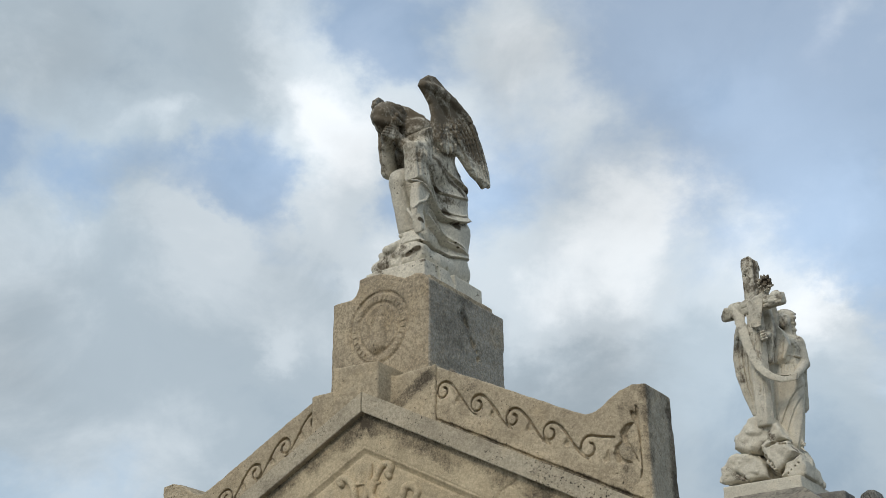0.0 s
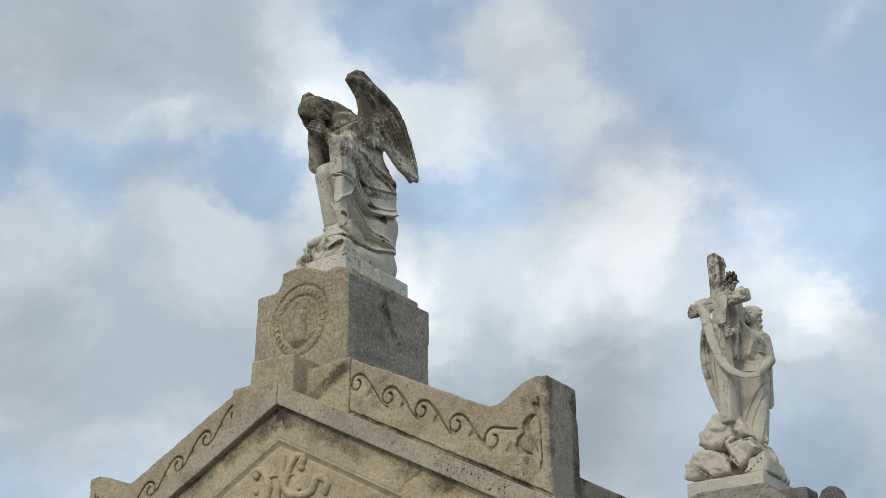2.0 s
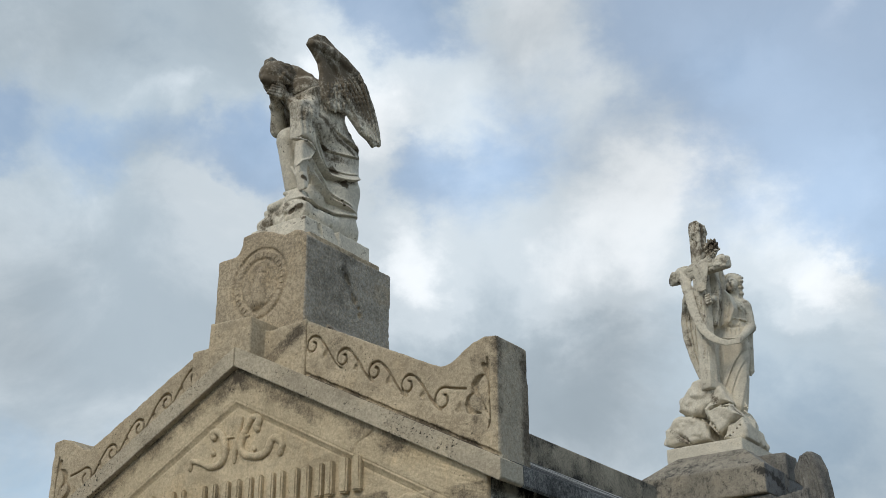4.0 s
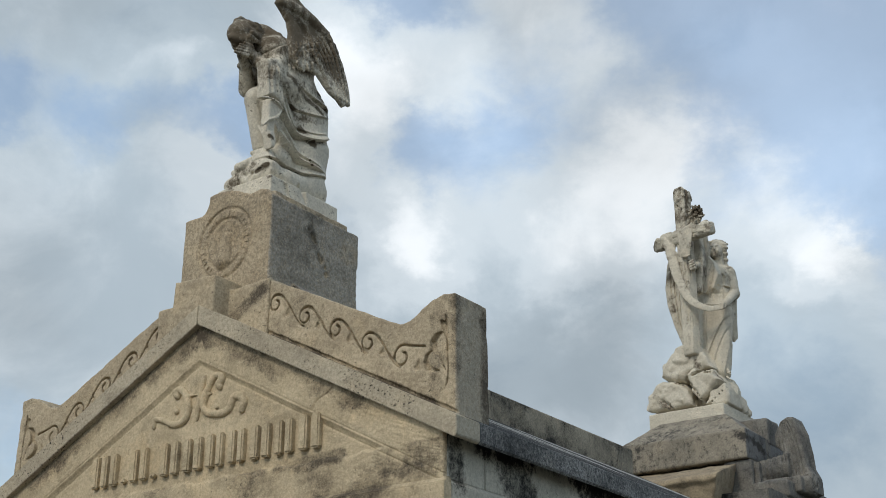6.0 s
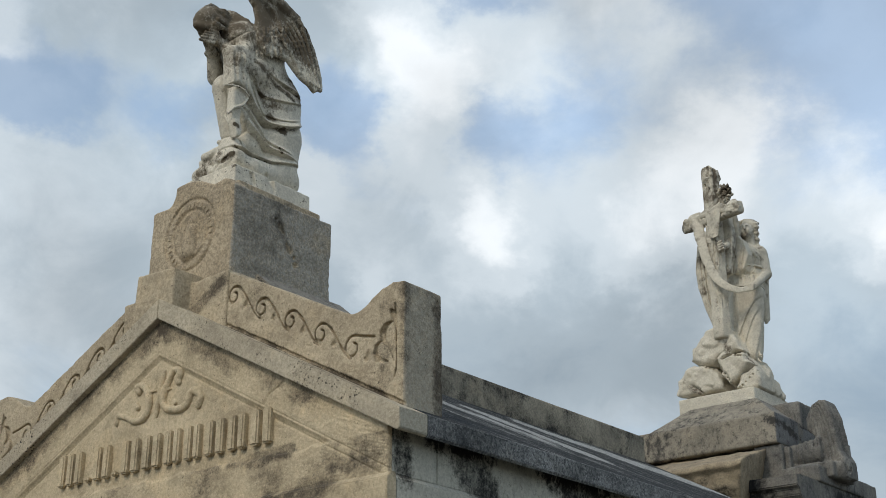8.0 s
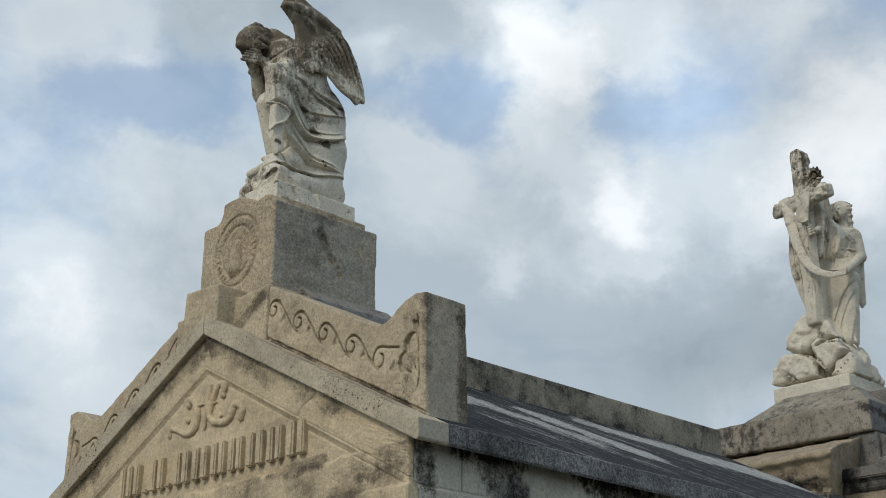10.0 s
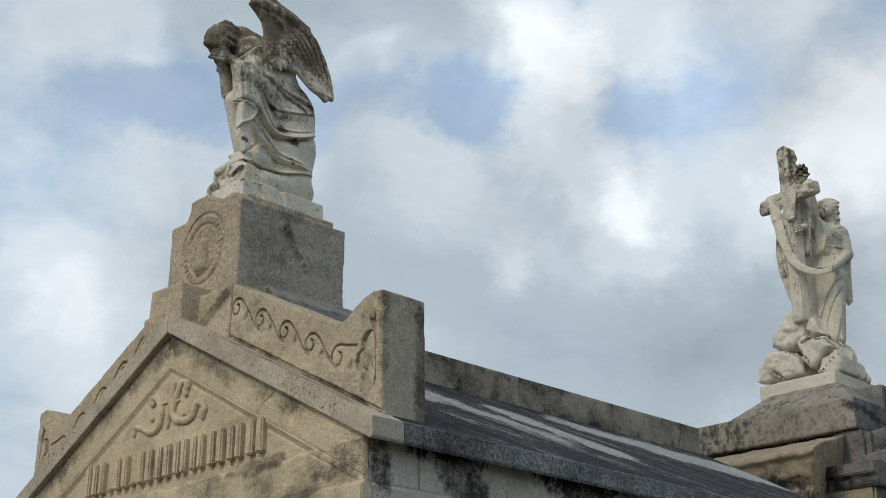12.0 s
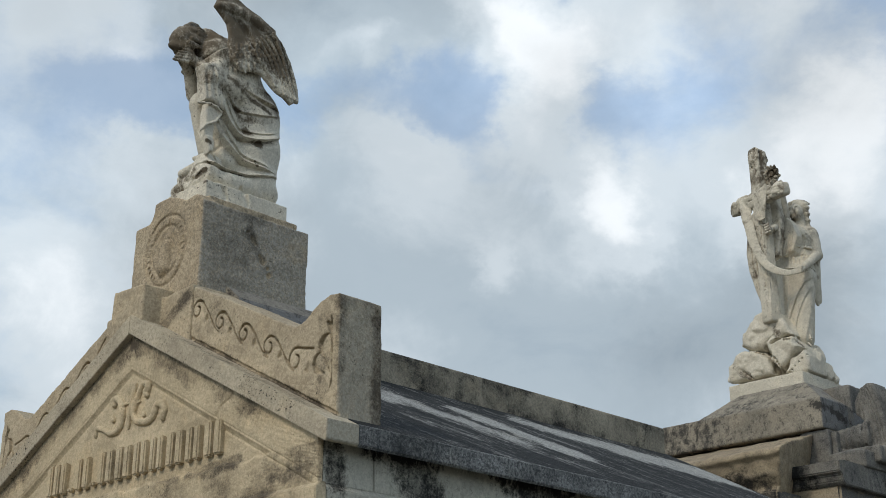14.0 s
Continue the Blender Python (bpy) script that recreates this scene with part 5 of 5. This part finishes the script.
# ---- the standing figure with a cross ----
def cross_figure():
    f = Block((-1.38, 6.88, 4.78), (-0.34, 7.92, 7.30), 0.0064)
    rg = random.Random(9)
    # body: chest, waist, hips, skirt with one knee forward
    f.cone((-0.549, 7.53, 6.391), (-0.758, 7.51, 6.384), 0.078, 0.078, 0.05)
    f.cone((-0.636, 7.5, 6.341), (-0.647, 7.47, 6.138), 0.120, 0.108, 0.05)
    f.cone((-0.647, 7.47, 6.138), (-0.654, 7.45, 5.957), 0.112, 0.140, 0.05)
    f.cone((-0.654, 7.45, 5.957), (-0.693, 7.43, 5.355), 0.145, 0.112, 0.05)
    f.cone((-0.555, 7.37, 5.93), (-0.623, 7.38, 5.358), 0.088, 0.078, 0.05)
    f.cone((-0.75, 7.43, 5.912), (-0.758, 7.41, 5.447), 0.095, 0.08, 0.04)
    f.outline([(-0.816, 6.566), (-0.67, 6.556), (-0.68, 6.032), (-0.824, 5.607), (-0.919, 5.625), (-0.904, 6.092), (-0.902, 6.422)], "y", 7.41, 7.52, 0.03, 0.02)
    # wing behind the cross, and the cloak's fall past the hip
    f.outline([(-1.076, 6.753), (-1.024, 6.69), (-0.868, 6.457), (-0.838, 6.09), (-0.936, 5.639), (-1.051, 5.72), (-1.121, 5.928), (-1.179, 6.15), (-1.195, 6.348), (-1.158, 6.586), (-1.117, 6.713)], "y", 7.43, 7.52, 0.035, 0.02)
    f.cone((-0.549, 7.57, 6.129), (-0.55, 7.57, 5.737), 0.052, 0.032, 0.015)
    f.cone((-0.554, 7.57, 5.824), (-0.555, 7.56, 5.7), 0.034, 0.016, 0.012)
    # folds
    for line, deep, above, below in (
            ([(-0.498, 6.33), (-0.576, 6.258), (-0.642, 6.321), (-0.678, 6.461)], 0.016, 0.035, 0.022), ([(-0.467, 6.281), (-0.57, 6.186), (-0.673, 6.244), (-0.718, 6.422)], 0.012, 0.030, 0.020),
            ([(-0.711, 6.231), (-0.632, 6.243), (-0.545, 6.212), (-0.439, 6.212)], 0.022, 0.030, 0.024), ([(-0.797, 6.078), (-0.683, 6.007), (-0.578, 5.984), (-0.476, 6.009)], 0.014, 0.025, 0.025),
            ([(-0.464, 5.899), (-0.56, 5.804), (-0.69, 5.658), (-0.755, 5.454)], -0.011, 0.045, 0.05), ([(-0.484, 5.8), (-0.562, 5.656), (-0.656, 5.52), (-0.696, 5.33)], -0.009, 0.035, 0.04),
            ([(-0.495, 5.688), (-0.516, 5.522), (-0.557, 5.389), (-0.598, 5.257)], -0.007, 0.035, 0.035), ([(-0.711, 5.963), (-0.749, 5.796), (-0.773, 5.657), (-0.774, 5.514)], -0.012, 0.030, 0.030),
            ([(-1.044, 6.669), (-1.104, 6.376), (-1.09, 6.072), (-1.004, 5.758)], -0.011, 0.030, 0.030), ([(-1.012, 6.6), (-1.047, 6.303), (-1.044, 6.032), (-0.981, 5.754)], -0.009, 0.026, 0.026),
            ([(-1.092, 6.619), (-1.141, 6.385), (-1.128, 6.14), (-1.055, 5.886)], -0.008, 0.024, 0.024)):
        f.drape(line, "y", -1, deep, above, below, 7.52)
    for n in range(7):
        x, z = (-0.669, 6.177)
        f.fold([(x + 0.030 * n, 7.0, z), (x - 0.003 + 0.031 * n, 7.0, z - 0.04), (x - 0.004 + 0.032 * n, 7.0, z - 0.08), (x - 0.008 + 0.034 * n, 7.0, z - 0.12)], 0.007, "y", -1, 0.004, cut=True, mid=0.012)
    f.fold([(-0.73, 7.2, 6.074), (-0.739, 7.2, 5.902), (-0.747, 7.2, 5.731), (-0.758, 7.2, 5.534)], 0.012, "y", -1, 0.008, cut=True, mid=0.024)
    # mantle falling from the far shoulder in close pleats
    f.outline([(-0.642, 6.53), (-0.599, 6.472), (-0.547, 6.317), (-0.607, 6.183), (-0.705, 6.146), (-0.78, 6.186), (-0.743, 6.344), (-0.691, 6.452)], "y", 7.30, 7.48, 0.014, 0.030)
    for line in ([(-0.602, 7.2, 6.452), (-0.641, 7.2, 6.348), (-0.675, 7.2, 6.238), (-0.713, 7.2, 6.135)], [(-0.592, 7.2, 6.437), (-0.613, 7.2, 6.324), (-0.64, 7.2, 6.218), (-0.673, 7.2, 6.114)], [(-0.575, 7.2, 6.422), (-0.574, 7.2, 6.303), (-0.594, 7.2, 6.208), (-0.638, 7.2, 6.112)], [(-0.56, 7.2, 6.394), (-0.534, 7.2, 6.282), (-0.554, 7.2, 6.193), (-0.6, 7.2, 6.133)]):
        f.fold(line, 0.008, "y", -1, 0.004, cut=True, mid=0.019, rb=0.013)
    f.fold([(-0.574, 7.2, 6.433), (-0.539, 7.2, 6.295), (-0.462, 7.2, 6.231), (-0.388, 7.2, 6.272)], 0.010, "y", -1, 0.005, lift=0.010, mid=0.018)
    f.fold([(-0.552, 7.2, 6.416), (-0.514, 7.2, 6.313), (-0.459, 7.2, 6.265), (-0.41, 7.2, 6.295)], 0.008, "y", -1, 0.005, lift=0.006, mid=0.013)
    f.fold([(-0.635, 7.2, 6.141), (-0.551, 7.2, 6.157), (-0.46, 7.2, 6.125), (-0.361, 7.2, 6.132)], 0.008, "y", -1, 0.004, cut=True, mid=0.016)
    for line in ([(-0.485, 7.2, 6.236), (-0.465, 7.2, 6.202), (-0.45, 7.2, 6.17), (-0.447, 7.2, 6.14)], [(-0.401, 7.2, 6.263), (-0.405, 7.2, 6.218), (-0.397, 7.2, 6.181), (-0.394, 7.2, 6.145)], [(-0.533, 7.2, 6.223), (-0.524, 7.2, 6.198), (-0.515, 7.2, 6.172), (-0.505, 7.2, 6.147)]):
        f.fold(line, 0.006, "y", -1, 0.004, cut=True, mid=0.012)
    # head lifted and turned, with brow, eyes, nose and mouth, and long curling hair
    f.cone((-0.624, 7.51, 6.596), (-0.634, 7.53, 6.447), 0.046, 0.060, 0.03)
    f.ball((-0.628, 7.47, 6.62), (0.062, 0.070, 0.086), 0.015, turn=(-16, 0, 16))
    f.ball((-0.625, 7.53, 6.688), (0.076, 0.070, 0.082), 0.006, turn=(-16, 0, 16))
    c0, z0 = (-0.634, 6.621)
    face = lambda u, v, w: (c0 + 0.95 * u + 0.30 * w, 7.47 + 0.30 * u - 0.95 * w, z0 + v + 0.25 * w)  # noqa: E731
    for sx in (-1, 1):
        f.cone(face(sx * 0.034, 0.004, 0.080), face(sx * 0.018, 0.004, 0.086), 0.0075, 0.007, 0.006, cut=True)
        f.cone(face(sx * 0.044, 0.022, 0.066), face(sx * 0.012, 0.024, 0.068), 0.006, 0.006, 0.010)
        f.ball(face(sx * 0.028, -0.030, 0.058), (0.020, 0.020, 0.022), 0.014)
    f.cone(face(0, 0.016, 0.070), face(0, -0.022, 0.090), 0.008, 0.012, 0.008)
    f.cone(face(-0.018, -0.050, 0.074), face(0.018, -0.050, 0.074), 0.006, 0.006, 0.004, cut=True)
    f.ball(face(0, -0.078, 0.054), (0.024, 0.022, 0.020), 0.014)
    for n in range(8):
        a, b = np.array((-0.563, 7.53, 6.698)), np.array((-0.602, 7.59, 6.495))
        f.ball(tuple(a + (b - a) * n / 7 + np.array((0.012 * (n % 2), 0, 0))), (0.033, 0.036, 0.024), 0.006)
        a, b = np.array((-0.702, 7.51, 6.75)), np.array((-0.734, 7.53, 6.629))
        f.ball(tuple(a + (b - a) * n / 7), (0.018, 0.026, 0.018), 0.006)
    for n in range(8):
        a, b = np.array((-0.699, 7.49, 6.748)), np.array((-0.553, 7.51, 6.707))
        p = a + (b - a) * n / 7 + np.array((0, 0.01, 0.030 * math.sin(math.pi * n / 7)))
        f.cone(tuple(p), tuple(p + np.array((0.01, 0.05, 0.01))), 0.012, 0.014, 0.004)
    # plinth and piled boulders, split along drilled joints
    f.slab((-1.262, 7.05, 4.80), (-0.50, 7.80, 4.955), 0.008)
    g = Block((-1.38, 6.88, 4.78), (-0.34, 7.92, 7.30), 0.0064)
    for line, near in (([(-0.742, 5.585), (-0.871, 5.593), (-1.018, 5.541), (-1.14, 5.433), (-1.159, 5.335), (-1.021, 5.271), (-0.922, 5.253), (-0.857, 5.325), (-0.624, 5.339), (-0.692, 5.485)], 7.125),
                       ([(-1.144, 5.292), (-1.215, 5.231), (-1.287, 5.154), (-1.302, 5.022), (-1.071, 4.996), (-0.837, 5.001), (-0.871, 5.15), (-0.935, 5.233)], 7.105),
                       ([(-0.876, 5.307), (-0.809, 5.345), (-0.616, 5.299), (-0.545, 5.203), (-0.644, 5.111), (-0.754, 5.026), (-0.826, 5.131)], 7.085),
                       ([(-0.735, 4.984), (-0.621, 5.107), (-0.513, 5.176), (-0.485, 5.111), (-0.481, 4.975), (-0.556, 4.955)], 7.115)):
        g.outline(line, "y", near, 7.46, 0.045, 0.0)
    for n, (c, r, q) in enumerate((((-0.907, 7.21, 5.497), 0.115, (1.1, 0.9, 0.85)), ((-1.064, 7.2, 5.409), 0.100, (1.1, 0.9, 0.9)), ((-0.978, 7.18, 5.327), 0.075, (1.2, 0.9, 0.8)), ((-0.781, 7.21, 5.456), 0.085, (1, 0.9, 1.1)),
                                   ((-1.131, 7.18, 5.191), 0.095, (1.2, 0.9, 0.8)), ((-0.983, 7.18, 5.11), 0.105, (1.1, 0.9, 0.9)), ((-1.212, 7.18, 5.064), 0.075, (1.4, 0.9, 0.8)), ((-0.757, 7.17, 5.246), 0.115, (1.1, 0.8, 0.8)),
                                   ((-0.669, 7.18, 5.244), 0.085, (1.1, 0.9, 0.8)), ((-0.736, 7.18, 5.134), 0.080, (0.9, 0.9, 1)), ((-0.598, 7.19, 5.069), 0.085, (1.1, 0.9, 0.9)))):
        g.facets(c, r, 903 + 5 * n, 22, 0.004, 0.006, q)
    for n, (c, r, q) in enumerate((((-1.0, 7.46, 5.08), 0.22, (1, 1, 1)), ((-0.70, 7.46, 5.12), 0.20, (1, 1, 1)), ((-0.95, 7.62, 5.02), 0.20, (1, 1, 0.8)))):
        g.facets(c, r, 500 + 3 * n, 18, 0.010, 0.0, q)
    for n, (c, r) in enumerate((((-0.60, 7.36, 5.10), 0.13), ((-0.585, 7.52, 5.04), 0.115), ((-0.575, 7.66, 4.99), 0.095), ((-0.58, 7.22, 5.03), 0.10))):
        g.facets(c, r, 700 + n, 16, 0.02, 0.0)
    g.weather(0.014, 0.10, 61).weather(0.006, 0.04, 62)
    f.d = np.minimum(f.d, g.d)
    # crevices with rows of drill holes
    for a, b in (((-1.031, 7, 5.252), (-0.838, 7, 5.18)), ((-0.824, 7, 5.271), (-0.711, 7, 5.316)), ((-0.81, 7, 5.158), (-0.701, 7, 4.966)), ((-1.154, 7, 5.096), (-1.032, 7, 4.993)), ((-0.701, 7, 4.96), (-0.473, 7, 5.121)), ((-0.865, 7, 5.49), (-0.723, 7, 5.518)), ((-0.707, 7, 5.294), (-0.528, 7, 5.261))):
        a, b = np.array(a), np.array(b)
        f.fold([tuple(a), tuple(a + (b - a) * 0.3 + np.array((0, 0, 0.012))), tuple(a + (b - a) * 0.7 - np.array((0, 0, 0.010))), tuple(b)], 0.008, "y", -1, 0.010, cut=True, mid=0.016)
        for t in np.linspace(0.1, 0.9, 6):
            p = f.skin_at(tuple(a + (b - a) * (t + 0.05 * rg.random())), "y", -1)
            if p:
                f.cone(p, (p[0], p[1] + 0.03, p[2] + 0.01), 0.0085 + 0.004 * rg.random(), 0.006, 0.002, cut=True)
    f.ball(f.skin_at((-0.832, 7, 5.184), "y", -1), (0.024, 0.05, 0.030), 0.006, cut=True)
    f.ball(f.skin_at((-0.741, 7, 5.305), "y", -1), (0.036, 0.05, 0.014), 0.006, cut=True)
    # the cross of rough timber: a post turned aside, a beam across it with sawn ends
    foot, top = np.array((-0.804, 7.13, 5.569)), np.array((-0.786, 7.13, 7.217))
    mid = (foot + top) / 2
    f.slab((mid[0] - 0.066, mid[1] - 0.062, foot[2] - 0.09), (mid[0] + 0.066, mid[1] + 0.062, top[2] + 0.012), 0.022, 0.008, turn=-18, tilt=(0, math.degrees(math.atan2(top[0] - foot[0], top[2] - foot[2]))))
    f.facets(tuple(top - np.array((0.0, 0, 0.10))), 0.086, 17, 12, 0.012, 0.02)
    f.ball(tuple(top + np.array((0.085, -0.02, 0.02))), (0.07, 0.12, 0.055), 0.01, cut=True, turn=(0, 25, 0))
    ends = np.array((-1.108, 7.2, 6.712)), np.array((-0.434, 6.98, 6.668))
    along, c = ends[1] - ends[0], (ends[0] + ends[1]) / 2
    half = np.array((vlen(*along) / 2, 0.056, 0.062))
    f.slab(tuple(c - half), tuple(c + half), 0.026, 0.006, turn=math.degrees(math.atan2(along[1], along[0])), tilt=(12, -math.degrees(math.asin(along[2] / vlen(*along)))))
    f.facets(tuple(ends[0] + along * 0.03), 0.070, 18, 20, 0.006, 0.012)
    f.facets(tuple(ends[1] - along * 0.10), 0.076, 25, 22, 0.006, 0.012)
    for n in range(90):      # splits along the grain
        t, w, s = rg.random(), (rg.random() - 0.5) * 0.12, 0.05 + 0.15 * rg.random()
        c = foot + (top - foot) * t
        at = f.skin_at((c[0] + w, 6.9, c[2]), "y", -1) if n % 3 else f.skin_at((-0.3, c[1] + w, c[2]), "x", 1)
        if at and abs(at[0] - c[0]) < 0.1:
            f.cone(at, (at[0] + 0.006, at[1] + 0.004, at[2] + s), 0.006 + 0.006 * rg.random(), 0.003, 0.002, cut=True)
    for n in range(26):
        c = ends[0] + (ends[1] - ends[0]) * rg.random() + np.array((0, 0, (rg.random() - 0.5) * 0.09))
        at = f.skin_at((c[0], 6.9, c[2]), "y", -1)
        if at:
            u = (ends[1] - ends[0]) * (0.06 + 0.1 * rg.random())
            f.cone(at, tuple(np.array(at) + u), 0.008, 0.003, 0.002, cut=True)
    # wreath of leaves on the beam behind the post
    c = np.array((-0.649, 7.14, 6.919))
    f.cone(tuple(c + np.array((-0.03, 0.02, -0.08))), tuple(c + np.array((0.0, 0.02, 0.0))), 0.045, 0.05, 0.01)
    for n in range(52):
        a, q = 2.4 * n, 0.025 + 0.012 * (n % 4)
        p = c + np.array((q * math.cos(a), -0.02 + 0.02 * (n % 3), 1.15 * q * math.sin(a)))
        f.cone(tuple(p), tuple(p + np.array((0.014 * math.cos(a), -0.016, 0.018 * math.sin(a)))), 0.014, 0.009, 0.002)
    for n in range(12):
        a = 2.4 * n
        f.cone(tuple(c + np.array((0.03 * math.cos(a), -0.06, 0.035 * math.sin(a)))), tuple(c + np.array((0.03 * math.cos(a), 0.0, 0.035 * math.sin(a)))), 0.010, 0.008, 0.002, cut=True)
    # cloth over the crossing, with a fringe
    xc = (-0.743, 7.03, 6.613)[0]
    f.outline([(-0.836, 6.739), (-0.744, 6.74), (-0.633, 6.778), (-0.652, 6.621), (-0.691, 6.44), (-0.745, 6.435), (-0.803, 6.455), (-0.817, 6.59), (-0.823, 6.663)], "y", 7.006, 7.026, 0.006, 0.002, bend=lambda p, q: -0.33 * (p - xc))
    f.cone((-0.859, 7.125, 6.729), (-0.666, 7.065, 6.727), 0.062, 0.060, 0.004)
    for n in range(6):
        x, z = (-0.803, 6.455)
        y = 7.004 - 0.33 * (x + 0.021 * n - xc)
        f.cone((x + 0.021 * n, y, z), (x + 0.021 * n, y, z + 0.10), 0.007, 0.005, 0.002, cut=True)
    # raised far arm behind the beam, fist closed on the post
    f.cone((-0.732, 7.44, 6.386), (-0.687, 7.34, 6.645), 0.054, 0.048, 0.015)
    f.cone((-0.687, 7.34, 6.645), (-0.661, 7.26, 6.794), 0.048, 0.042, 0.015)
    f.cone((-0.712, 7.3, 6.487), (-0.691, 7.12, 6.375), 0.030, 0.032, 0.010)
    f.outline([(-0.764, 6.726), (-0.664, 6.75), (-0.637, 6.503), (-0.693, 6.131), (-0.804, 6.096)], "y", 7.18, 7.27, 0.02, 0.01)
    f.ball((-0.696, 7.05, 6.342), (0.040, 0.040, 0.046), 0.008)
    for n in range(4):
        p = np.array((-0.71, 7.01, 6.379)) + np.array((0.004 * n, 0, -0.026 * n))
        f.cone(tuple(p), tuple(p + np.array((0.045, -0.006, 0.006))), 0.0125, 0.012, 0.002)
    # band from the far end of the beam, across the post, up to the palm at the hip
    way = [np.array(p) for p in ((-0.958, 7.1, 6.721), (-0.913, 7.06, 6.485), (-0.845, 7.03, 6.24), (-0.771, 7.02, 6.052), (-0.677, 7.04, 5.945), (-0.575, 7.1, 5.901), (-0.473, 7.16, 5.92))]
    for i in range(len(way) - 1):
        p0, p1, p2, p3 = way[max(i - 1, 0)], way[i], way[i + 1], way[min(i + 2, len(way) - 1)]
        prev = p1
        for t in (0.25, 0.5, 0.75, 1.0):
            p = 0.5 * (2 * p1 + (p2 - p0) * t + (2 * p0 - 5 * p1 + 4 * p2 - p3) * t * t + (3 * p1 - p0 - 3 * p2 + p3) * t ** 3)
            wide = 0.052 - 0.004 * i
            f.cone(prev, p, wide, wide, 0.001, squash=((0.35, -1, 0.1), 0.15))
            prev = p
    f.outline([(-1.015, 6.634), (-0.992, 6.775), (-0.924, 6.782), (-0.893, 6.701), (-0.883, 6.59), (-0.949, 6.534)], "y", 7.088, 7.108, 0.006, 0.002)
    f.cone((-1.014, 7.165, 6.739), (-0.957, 7.15, 6.738), 0.064, 0.062, 0.006)
    # near arm: down to the elbow, forearm across to the band
    f.cone((-0.537, 7.55, 6.359), (-0.502, 7.54, 6.169), 0.066, 0.056, 0.02)
    f.cone((-0.494, 7.52, 6.161), (-0.481, 7.24, 5.969), 0.047, 0.034, 0.010)
    f.ball((-0.49, 7.19, 5.938), (0.040, 0.040, 0.034), 0.006)
    for n in range(4):
        p = np.array((-0.454, 7.15, 5.947)) + np.array((-0.004 * n, 0, -0.017 * n))
        f.cone(tuple(p), tuple(p + np.array((-0.045, -0.004, -0.006))), 0.0105, 0.009, 0.002)
    for a, b in (((-0.531, 7.3, 5.338), (-0.505, 7.28, 5.284)), ((-0.54, 7.3, 5.306), (-0.493, 7.27, 5.301)), ((-0.54, 7.28, 5.268), (-0.501, 7.26, 5.223))):
        f.cone(a, b, 0.008, 0.007, 0.003)
    f.weather(0.002, 0.07, 71).weather(0.0016, 0.022, 72)
    return f.mesh()


figure = part("cross_statue", cross_figure(), M_MARBLE2)
figure.data.transform(Matrix.Translation((0.85, -7.4, -4.79)))
figure.location = (-0.85, 7.4, 4.79)
tagged(figure, "pale marble robed figure holding a draped cross on piled rocks", "statue")
